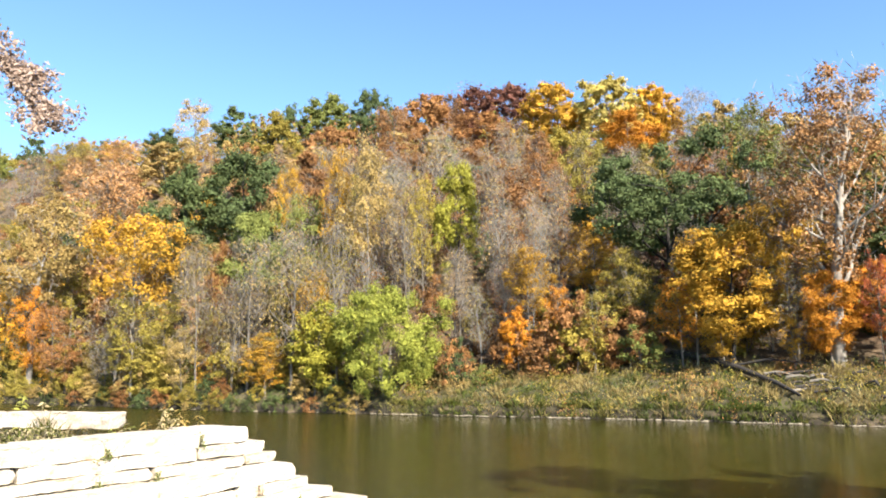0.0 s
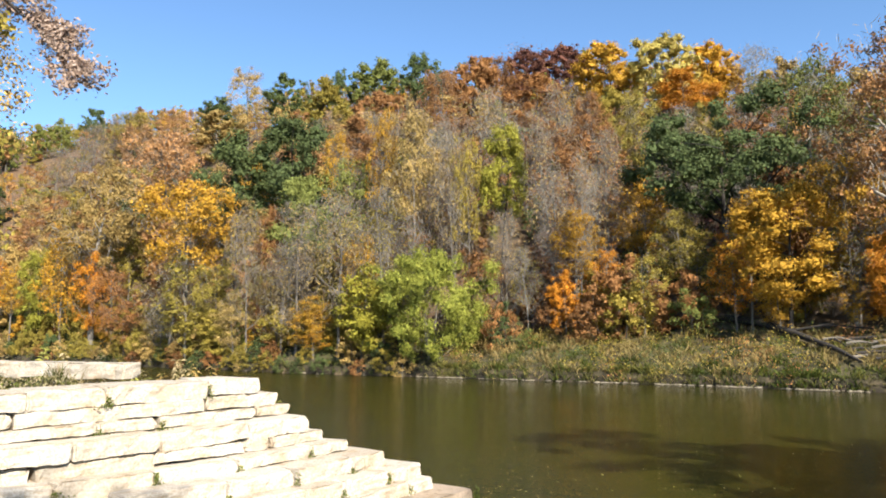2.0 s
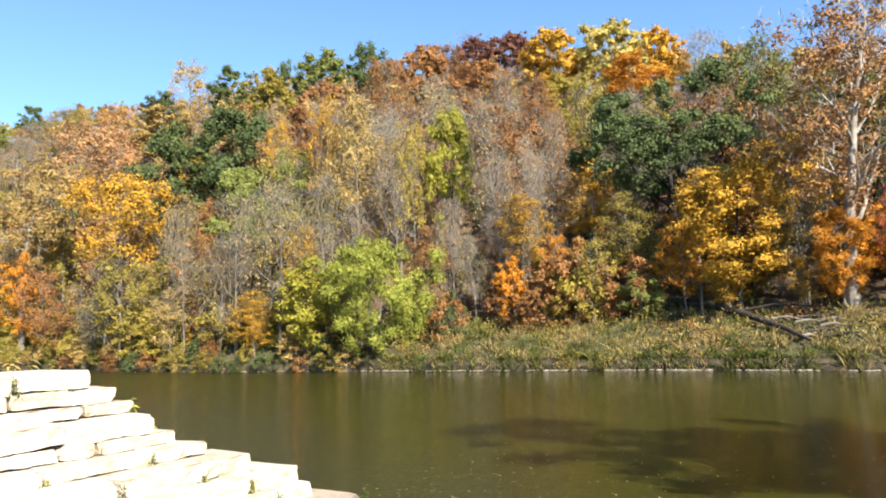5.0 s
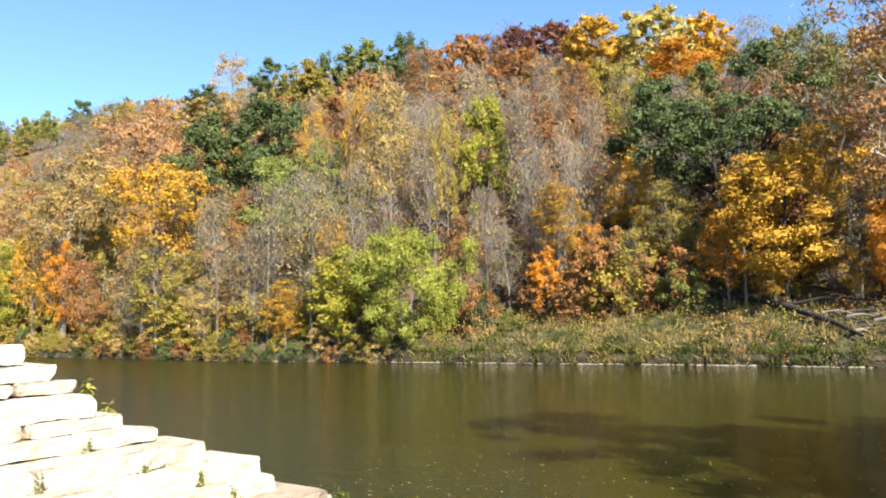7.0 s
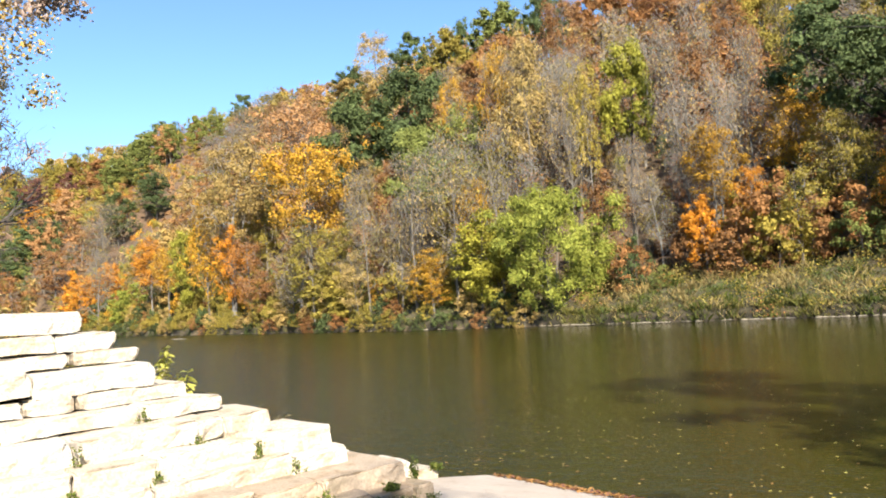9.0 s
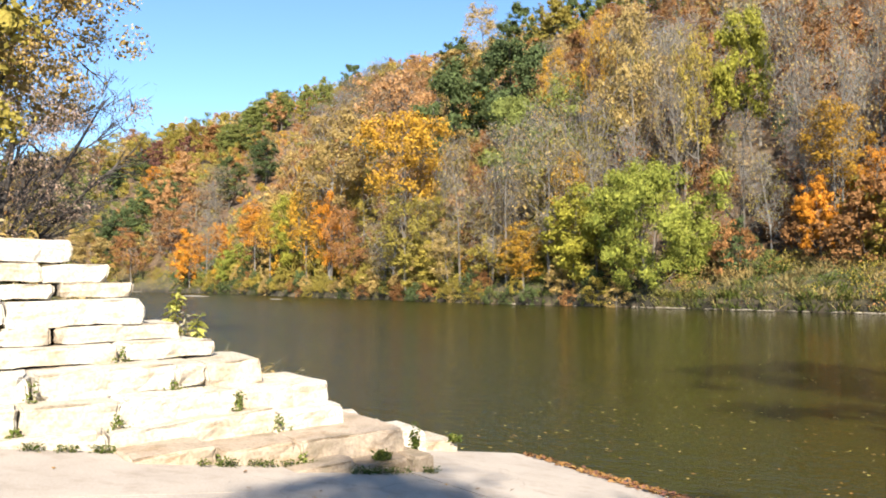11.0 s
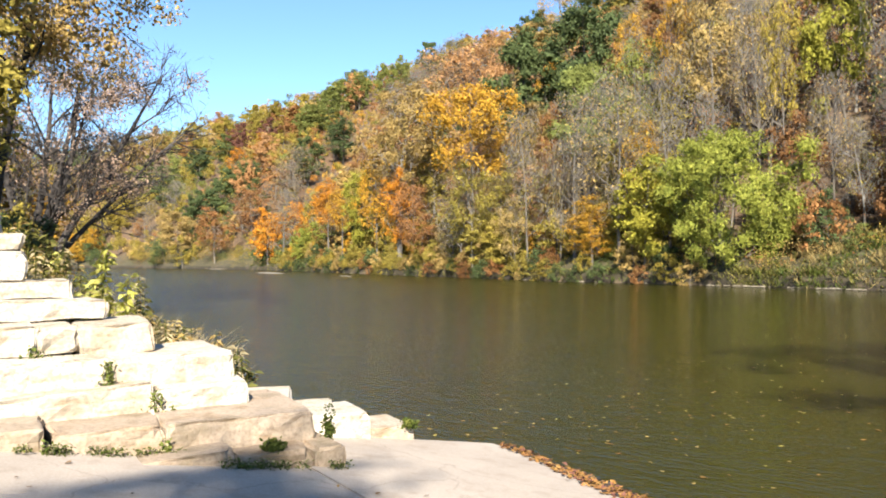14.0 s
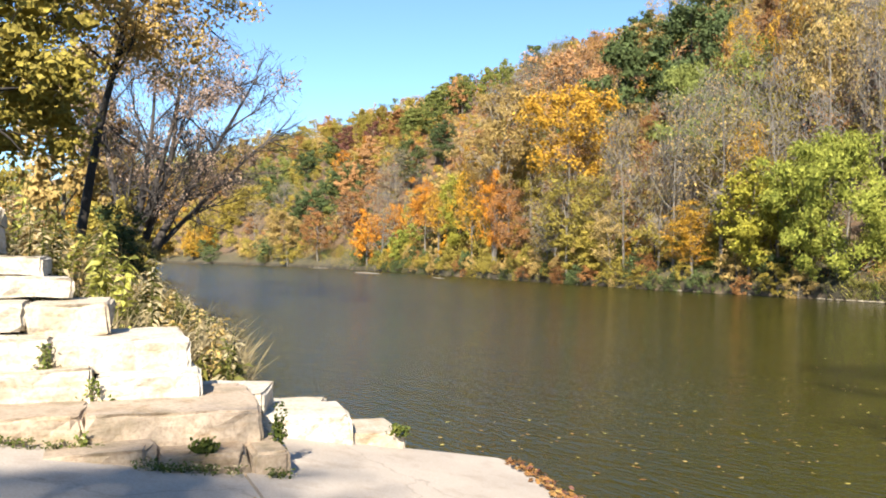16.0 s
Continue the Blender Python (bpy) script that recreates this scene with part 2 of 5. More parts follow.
nt.links.new(calm.outputs[0], rip.inputs["Strength"])
nt.links.new(mix_col(nt, 0.45, w1, w2), rip.inputs["Height"])
nt.links.new(rip.outputs[0], p.inputs["Normal"])
p.inputs["Roughness"].default_value, p.inputs["Specular IOR Level"].default_value = 1.0, 0.0
gloss, fres = nt.nodes.new("ShaderNodeBsdfGlossy"), add(nt, "ShaderNodeFresnel", IOR=1.33)
mx = nt.nodes.new("ShaderNodeMixShader")
nt.links.new(ruff.outputs[0], gloss.inputs["Roughness"])
for node in (gloss, fres):
    nt.links.new(rip.outputs[0], node.inputs["Normal"])
nt.links.new(fres.outputs[0], mx.inputs[0])
nt.links.new(p.outputs[0], mx.inputs[1])
nt.links.new(gloss.outputs[0], mx.inputs[2])
nt.links.new(mx.outputs[0], nt.nodes["Material Output"].inputs["Surface"])


def plain_mat(name, a, b, scale=8.0, rough=0.8):
    m, nt, p = node_mat(name)
    n = noise_out(nt, position(nt), scale, 4.0)
    nt.links.new(ramp_node(nt, n, [(0.3, a), (0.7, b)]).outputs[0], p.inputs["Base Color"])
    p.inputs["Roughness"].default_value = rough
    return m


GRASS = leaf_mat("grass_blades", (0.08, 0.088, 0.022), (0.22, 0.22, 0.055), (0.40, 0.37, 0.12), 0.3)
WEED = leaf_mat("dry_weed", (0.40, 0.33, 0.17), (0.80, 0.68, 0.40), (1.0, 0.90, 0.62), 0.42)
LEAFY = leaf_mat("weed_leaves", (0.34, 0.36, 0.07), (0.78, 0.78, 0.18), (1.0, 0.98, 0.38), 0.4)
MOSS = leaf_mat("step_weeds", (0.04, 0.07, 0.014), (0.12, 0.16, 0.03), (0.26, 0.27, 0.07), 0.3)
STRAW = leaf_mat("bank_straw", (0.20, 0.15, 0.06), (0.46, 0.37, 0.15), (0.68, 0.57, 0.27), 0.3)
SPROUT = leaf_mat("joint_sprouts", (0.08, 0.12, 0.022), (0.20, 0.25, 0.05), (0.36, 0.37, 0.10), 0.3)
FALLEN = leaf_mat("fallen_leaves", (0.20, 0.09, 0.03), (0.46, 0.24, 0.07), (0.66, 0.46, 0.18), 0.15)


# ---- mesh helpers ----
def mesh_ob(name, verts, faces, mats, parent=None, label="", smooth=False, face_mats=None):
    me = bpy.data.meshes.new(name)
    me.from_pydata([tuple(v) for v in verts], [], faces)
    for m in (mats if isinstance(mats, (list, tuple)) else [mats]):
        me.materials.append(m)
    if smooth:
        me.polygons.foreach_set("use_smooth", [True] * len(me.polygons))
    if face_mats is not None:
        me.polygons.foreach_set("material_index", face_mats)
    ob = new(name, me)
    if parent:
        ob.parent = parent
    if label:
        ob["label"] = label
    return ob


def unit(v):
    return v / np.maximum(np.linalg.norm(v, axis=-1, keepdims=True), 1e-9)


class Tubes:
    """Tapered limbs gathered into one mesh."""

    def __init__(self):
        self.v, self.f = [], []

    def run(self, pts, radii, sides):
        pts = np.asarray(pts, float)
        way = unit(np.gradient(pts, axis=0))
        ref = np.array([1.0, 0, 0]) if abs(way[0][0]) < 0.7 else np.array([0, 1.0, 0])
        a = unit(np.cross(way, ref))
        b = np.cross(way, a)
        ang = np.linspace(0, 2 * np.pi, sides, endpoint=False)
        base = len(self.v)
        for q, u, w, r in zip(pts, a, b, radii):
            for t in ang:
                self.v.append(q + r * (np.cos(t) * u + np.sin(t) * w))
        for i in range(len(pts) - 1):
            for k in range(sides):
                k2 = (k + 1) % sides
                self.f.append((base + i * sides + k, base + i * sides + k2, base + (i + 1) * sides + k2, base + (i + 1) * sides + k))


def bent(rng, start, way, length, n, lift, wobble):
    pts, d = [np.array(start, float)], np.array(way, float)
    for _ in range(n):
        d = unit(d + rng.normal(0, wobble, 3) + np.array([0, 0, lift]))
        pts.append(pts[-1] + d * length / n)
    return np.array(pts)


def leaf_cards(rng, centres, size, outward, long=1.0, slim=0.62, hang=0.0, corners=4):
    """Pointed leaf sprays: one leaf of three or four corners a centre."""
    n = len(centres)
    normal = unit(rng.normal(0, 0.75, (n, 3)) + outward * 0.9 + np.array([0, 0, 0.3]))
    a = unit(np.cross(normal, rng.normal(0, 1, (n, 3))))
    if hang:
        a = unit(a + np.array([0, 0, -hang]))
    b = unit(np.cross(normal, a))
    s = (size * rng.uniform(0.55, 1.35, n))[:, None]
    fold = normal * s * rng.uniform(-0.25, 0.25, (n, 1))
    if corners == 3:
        v = np.stack([centres - a * s * long, centres + a * s * long * 0.5 + b * s, centres + a * s * long * 0.5 - b * s], 1).reshape(-1, 3)
        return v, np.arange(3 * n).reshape(-1, 3).tolist()
    v = np.stack([centres - a * s * long, centres + b * s * slim + fold, centres + a * s * long, centres - b * s * slim + fold], 1).reshape(-1, 3)
    f = np.arange(4 * n).reshape(-1, 4)
    return v, f.tolist()


def leaf_clumps(rng, heart, radius, leaves, leaf, mid, solid=0.6, droop=0.0, corners=4):
    """Leafy clumps round the given hearts: sprays of leaves lying on a dense, lumpy core of foliage."""
    own = rng.choice(len(heart), leaves, p=radius ** 2 / (radius ** 2).sum())
    way = unit(rng.normal(0, 1, (leaves, 3)) + unit(heart - mid)[own] * 0.5)
    flat = np.array([1, 1, 0.72 + droop * 3])
    c = heart[own] + way * flat * (radius[own] * rng.uniform(0.55, 1.3, leaves))[:, None]
    v, f = leaf_cards(rng, c, leaf, way * 1.3, 1.0 + droop * 9, 0.62 - 1.6 * droop, droop * 9, corners)
    if solid > 0:
        box = np.array([(x, y, z) for x in (-1, 1) for y in (-1, 1) for z in (-1, 1)], float) * 0.62
        sides = np.array([(0, 1, 3, 2), (4, 6, 7, 5), (0, 4, 5, 1), (2, 3, 7, 6), (0, 2, 6, 4), (1, 5, 7, 3)])
        turn = np.linalg.qr(rng.normal(0, 1, (len(heart), 3, 3)))[0]
        core = np.einsum("vk,hkl->hvl", box, turn) * rng.uniform(0.75, 1.2, (len(heart), 8, 1))
        core = heart[:, None] + core * flat * (radius * solid)[:, None, None]
        f = f + (sides[None] + (len(v) + 8 * np.arange(len(heart)))[:, None, None]).reshape(-1, 4).tolist()
        v = np.concatenate([v, core.reshape(-1, 3)])
    return v, f


def tree_meshes(seed, height, width, first=0.3, limbs=12, leaves=1500, leaf=0.3, clumps=50, clump_r=0.9, trunk_r=0.22,
                twigs=0, lean=0.0, lift=0.10, stems=1, shape=0.7, droop=0.0, solid=0.6, corners=4, spray=0, aim=None, forks=4):
    """Trunk, branches and crown of a tree of that height, as three lots of verts and faces, standing at the origin."""
    rng = np.random.default_rng(seed)
    tubes, bole, spots = Tubes(), Tubes(), []
    for stem in range(stems):
        az = rng.uniform(0, 6.28)
        way = np.array([math.cos(az) * (lean + 0.12 * (stems > 1) * rng.uniform(0.6, 2.2)), math.sin(az) * (lean + 0.12 * (stems > 1) * rng.uniform(0.6, 2.2)), 1.0])
        if aim is not None:
            az, tilt = aim + rng.normal(0, 0.8), 0.12 + 0.42 * stem / max(1, stems - 1)
            way = np.array([math.cos(az) * tilt, math.sin(az) * tilt, 1.0])
        h = height * (0.93 if stems == 1 else rng.uniform(0.7, 0.95))
        trunk = bent(rng, (rng.normal(0, 0.012 * height) * (stems > 1), rng.normal(0, 0.012 * height) * (stems > 1), -0.6), unit(way), h + 0.6, 18, 0.02, 0.034)
        rr = trunk_r * (1.0 if stems == 1 else 0.7)
        (tubes if stem else bole).run(trunk, rr * np.linspace(1.15, 0.10, 19) ** 0.9, 7)
        count = max(3, limbs // stems)
        for i in range(count):
            f = first + (0.97 - first) * (i + rng.uniform(0, 0.8)) / count
            q = np.array([np.interp(f * 18, range(19), trunk[:, k]) for k in range(3)])
            g = (f - first) / (1 - first)
            reach = width * 0.5 * max(0.25, (1 - abs(g - 0.35) ** 1.5 * 1.3)) * rng.uniform(0.7, 1.1)
            az = i * 2.4 + rng.uniform(-0.5, 0.5)
            out = np.array([math.cos(az), math.sin(az), rng.uniform(0.15, 0.75) + 0.5 * g])
            limb = bent(rng, q, unit(out), reach * 1.15, 5, lift, 0.16)
            lr = rr * (1 - 0.75 * f) * 0.55
            tubes.run(limb, lr * np.linspace(1, 0.2, 6), 5)
            for k in range(forks):
                s0 = limb[1 + k] + (limb[2 + k if k < 4 else 5] - limb[1 + k]) * rng.uniform(0, 1)
                d = unit(limb[5] - limb[0] + rng.normal(0, 0.9, 3) * reach)
                sub = bent(rng, s0, d, reach * rng.uniform(0.3, 0.55), 3, lift - droop, 0.2)
                tubes.run(sub, lr * 0.4 * np.linspace(1, 0.2, 4), 4 if not twigs else 3)
                spots += [sub[2], sub[3]]
                for _ in range(twigs):
                    s1 = sub[1] + (sub[3] - sub[1]) * rng.uniform(0, 1)
                    tw = bent(rng, s1, unit(sub[3] - sub[0] + rng.normal(0, 0.6, 3)), reach * rng.uniform(0.18, 0.4), 2, 0.12, 0.2)
                    tubes.run(tw, np.array([0.016, 0.011, 0.005]) * (1 + height / 18), 3)
            spots.append(limb[5])
    spots = np.array(spots)
    crown = (np.zeros((0, 3)), [])
    if leaves:
        pick = spots[rng.integers(0, len(spots), clumps)]
        mid = np.array([spots[:, 0].mean(), spots[:, 1].mean(), height * (first + 1) / 2])
        env = rng.normal(0, 1, (clumps, 3))
        env = mid + unit(env) * np.array([width * 0.5, width * 0.5, height * (1 - first) * 0.5]) * (rng.uniform(0.30, 0.95, (clumps, 1)) ** shape)
        heart = np.concatenate([pick, env])
        heart[:, 2] = np.maximum(heart[:, 2], height * first * 0.4 + clump_r * 0.5)
        crown = leaf_clumps(rng, heart, clump_r * rng.uniform(0.55, 1.15, len(heart)), leaves, leaf, mid, solid, droop, corners)
    if spray:      # the finest twigs, as slivers round the ends of the branches
        c = spots[rng.integers(0, len(spots), spray)] + rng.normal(0, 0.28 + 0.02 * height, (spray, 3))
        sv, sf = leaf_cards(rng, c, 0.030 * height ** 0.9, unit(c - np.array([0, 0, height * 0.4])) * 0.2, 1.0, 0.055, -1.1)
        base = len(tubes.v)
        tubes.v += list(sv)
        tubes.f += [tuple(base + k for k in q) for q in sf]
    return (bole.v, bole.f), (tubes.v, tubes.f), crown


def tree_kind(name, label, category, bark, leafmat, meshes, group):
    """One tree of a kind: an Empty at its foot with trunk, branches and crown."""
    (tv, tf), (bv, bf), (cv, cf) = meshes
    root = tagged(new(name), label, category, group)
    mesh_ob("trunk", tv, tf, bark, root, smooth=True)
    mesh_ob("limbwork", bv, bf, bark, root, smooth=True)["kind"] = "stuff"
    if len(cf):
        mesh_ob("crown", cv, cf, leafmat, root)
    return root


# ---- lie of the land ----
FAR_X = np.array([-620, -520, -400, -300, -220, -150, -110, -75, -51, -27, -14, -4, 8, 20, 60, 160.0])
FAR_Y = np.array([100, 128, 144, 146, 137, 119, 104, 88, 76, 64.5, 60.5, 57, 53, 47.5, 30, -15.0])
NEAR_X = np.array([-620, -520, -320, -200, -130, -70, -28, -9, -5, -3.4, -2.6, -1.5, 5.9, 12, 30, 160.0])
NEAR_Y = np.array([60, 90, 104, 89, 66, 41, 22.3, 15.0, 12.95, 12.35, 12.7, 14.0, 11.4, 9.3, 2.0, -52.0])
WALL_X = np.array([-14.4, -12.2, -10.4, -8.9, -7.85, -6.9, -6.4, -5.6, -4.5, -3.5, -2.8])
WALL_Y = np.array([0.2, 1.4, 3.0, 4.7, 6.2, 7.7, 9.0, 10.0, 10.9, 11.9, 12.8])


def far_y(x):
    """The far waterline, ragged with small bays."""
    x = np.asarray(x, float)
    return np.interp(x, FAR_X, FAR_Y) + np.clip((-x - 6) / 20, 0.25, 1) * (0.5 * np.sin(x * 0.83) * np.sin(x * 0.31 + 1.0) + 0.28 * np.sin(x * 2.1 + 0.7))


def far_d(x, y):
    return (y - far_y(x)) * 0.9


def near_d(x, y):
    return (np.interp(x, NEAR_X, NEAR_Y) - y) * 0.92


def ramp_z(x, y):
    return 0.168 * (12.67 - 0.33 * x - 0.94 * y)


def crest(x):
    return np.interp(x, [-600, -420, -300, -200, -120, -60, 0, 30, 60, 120], [62, 66, 70, 72, 68, 62, 55, 44, 34, 26])


def land(x, y):
    """Height of the ground."""
    x, y = np.asarray(x, float), np.asarray(y, float)
    d, e = far_d(x, y), near_d(x, y)
    up = np.interp(d, [0, 0.2, 2.2, 5, 11, 28, 58, 84, 105, 160, 400], [0, 0.7, 1.9, 3.0, 5.6, 17.5, 37.5, 52, 55, 56, 50]) * (1 + np.clip((d - 9) / 8, 0, 1) * (crest(x) / 55 - 1))
    up = up + np.clip((d - 11) / 10, 0, 1) * (1.6 * np.sin(x * 0.11 + y * 0.05) + 1.0 * np.sin(y * 0.17 - x * 0.06))
    bed = -np.minimum(1.6, 0.22 * np.minimum(-d, -e) + 0.03)
    left = x < np.interp(y, WALL_Y, WALL_X)
    bank = np.where(left, np.interp(e, [0, 0.6, 2, 4, 6], [0, 0.4, 1.0, 2.1, 3.0]) + np.minimum(1, e) * 0.10 * np.sin(x * 1.9) * np.sin(y * 1.3 + x), ramp_z(x, y) - 0.16)
    bank = np.where(~left & (x > 8.5), np.maximum(bank, np.minimum(3.0, 0.45 * e) * np.clip((x - 8.5) / 5, 0, 1)), bank)
    bank = np.where(y < -14, np.minimum(bank, 5.0), bank)
    return np.where(d > 0, up, np.where(e > 0, bank, bed))


def axis(*runs):
    return np.unique(np.concatenate([np.arange(a, b, s) for a, b, s in runs]))


gx = axis((-1600, -700, 100), (-700, -160, 12), (-160, -100, 3), (-100, -14, 1.5), (-14, 10, 0.4), (10, 40, 1.5), (40, 60, 3), (60, 200, 14), (200, 1201, 100))
near_y = np.maximum(np.interp(gx, NEAR_X, NEAR_Y), 16.5)
shore = np.maximum(far_y(gx), 24.0)
rows = [np.full(len(gx), v) for v in axis((-900, -100, 100), (-100, -20, 8), (-20, 2, 1.5), (2, 16, 0.4))]
rows += [16 + (near_y - 16) * f for f in (0, 0.15, 0.3, 0.45, 0.6, 0.7, 0.8, 0.87, 0.93, 0.97, 1)]
rows += [near_y + (shore - near_y) * f for f in (0.03, 0.15, 0.5, 0.85, 0.96, 0.985)]
rows += [shore + d / 0.9 for d in (0, 0.1, 0.2, 0.7, 1.4, 2.2, 3.5, 5, 7, 9, 11, *range(14, 106, 3), 115, 135, 160, 220, 300, 400, 700, 1100, 1600)]
Y = np.array(rows)
X = np.broadcast_to(gx, Y.shape)
gy = rows
Z = land(X, Y)
nx = len(gx)
quads = [(j * nx + i, j * nx + i + 1, (j + 1) * nx + i + 1, (j + 1) * nx + i) for j in range(len(gy) - 1) for i in range(nx - 1)]
ground = mesh_ob("ground", np.stack([X, Y, Z], -1).reshape(-1, 3), quads, GROUND, smooth=True)
tagged(ground, "leaf-strewn river banks and steep wooded bluff", "ground", kind="structure")

wx, wy = np.linspace(-700, 160, 30), np.linspace(-60, 200, 20)
WX, WY = np.meshgrid(wx, wy)
water = mesh_ob("water", np.stack([WX, WY, 0 * WX], -1).reshape(-1, 3),
                [(j * 30 + i, j * 30 + i + 1, (j + 1) * 30 + i + 1, (j + 1) * 30 + i) for j in range(19) for i in range(29)], WATER)
tagged(water, "slow murky olive-brown river with soft reflections", "river", kind="structure")

# ---- concrete ramp, in cast panels ----
ramp = tagged(new("ramp"), "pale worn concrete boat ramp sloping into the river", "boat ramp", kind="structure")
rng = np.random.default_rng(5)
U, V = np.array([0.944, -0.33]), np.array([-0.33, -0.944])      # along the water, and up the slope
R0 = np.array([-1.5, 14.0])


def panel(*corners):
    """A cast panel, given by its corners along and up the slope."""
    mid = np.mean(corners, axis=0)
    c = [R0 + U * u + V * v for u, v in (np.array(q) + 0.011 * np.sign(mid - np.array(q)) for q in corners)]
    drop = rng.uniform(0, 0.005)
    top = [(q[0], q[1], float(ramp_z(*q)) - drop) for q in c]
    low = [(x, y, z - 0.14) for x, y, z in top]
    k = len(c)
    return mesh_ob("concrete_panel", top + low, [tuple(reversed(range(k)))] + [(i, (i + 1) % k, k + (i + 1) % k, k + i) for i in range(k)], CONCRETE, ramp)


panel((-1.6, 3.2), (2.56, 3.2), (2.56, 5.3), (1.8, 5.3), (1.8, 8.6), (-1.6, 8.6))
for u0, u1, v0, v1 in ((1.8, 2.56, 5.3, 8.6), (2.56, 5.9, 3.2, 4.37), (5.9, 8.8, 3.2, 4.37), (2.56, 5.2, 4.37, 8.6), (5.2, 8.8, 4.37, 8.6), (-5.0, -1.6, 3.2, 8.6), (-8.5, -5.0, 3.2, 8.6)):
    panel((u0, v0), (u1, v0), (u1, v1), (u0, v1))
vs = [8.6, 11.6, 15.0, 19.0, 25.0]
for v0, v1 in zip(vs, vs[1:]):
    us = np.array([-8.5, -5.0, -1.6, 1.8, 5.2, 8.8]) + rng.uniform(-0.4, 0.4) * np.array([0, 1, 1, 1, 1, 0])
    for u0, u1 in zip(us, us[1:]):
        panel((u0, v0), (u1, v0), (u1, v1), (u0, v1))


def worn_cast(outline):
    """A cast worn to a rounded lip at the water's edge."""
    ring = [(x, y, max(float(ramp_z(x, y)), 0.035)) for x, y in outline]
    low = [(x - 0.02, y + 0.10, -0.25) for x, y, z in ring]
    k = len(ring)
    mesh_ob("concrete_panel", ring + low, [tuple(reversed(range(k)))] + [(i, (i + 1) % k, k + (i + 1) % k, k + i) for i in range(k)], CONCRETE, ramp)


worn_cast([(-3.2, 11.4), (-2.3, 12.6), (-1.95, 13.35), (-1.75, 13.72), (-1.45, 13.66), (-1.05, 13.42), (-0.55, 13.08), (0.5, 12.47), (0.706, 12.375), tuple(R0 + U * 2.558 + V * 3.19), tuple(R0 + U * -2.6 + V * 3.19)])
worn_cast([(0.710, 12.374), (1.5, 12.08), (3.0, 11.83), (4.6, 11.55), (5.9, 11.25), (7.1, 10.95), tuple(R0 + U * 8.79 + V * 3.19), tuple(R0 + U * 2.562 + V * 3.19)])

# ---- stone terrace ----
terrace = tagged(new("stone_terrace"), "stepped terrace of pale rough limestone blocks beside the ramp", "stone steps")
TOPS = [0.66, 0.90, 1.126, 1.402, 1.679, 1.883, 2.093, 2.38, 2.567, 2.80, 3.09]
ENDS = [(-1.37, 10.93), (-1.74, 10.96), (-2.50, 10.79), (-2.74, 10.80), (-3.33, 10.36), (-4.06, 10.24), (-4.49, 10.15), (-4.66, 9.75), (-5.12, 9.89), (-5.25, 9.75), (-5.30, 9.28)]
LOW = np.array([(0, 0), (-0.36, -0.95), (-0.75, -1.85), (-1.20, -2.85), (-2.1, -4.1), (-3.5, -5.8), (-4.9, -7.4), (-6.4, -9.0)])
HIGH = np.array([(0, 0), (-0.45, -0.95), (-0.85, -1.75), (-1.75, -3.3), (-2.75, -4.75), (-4.2, -6.3), (-5.7, -7.6), (-7.4, -8.8)])


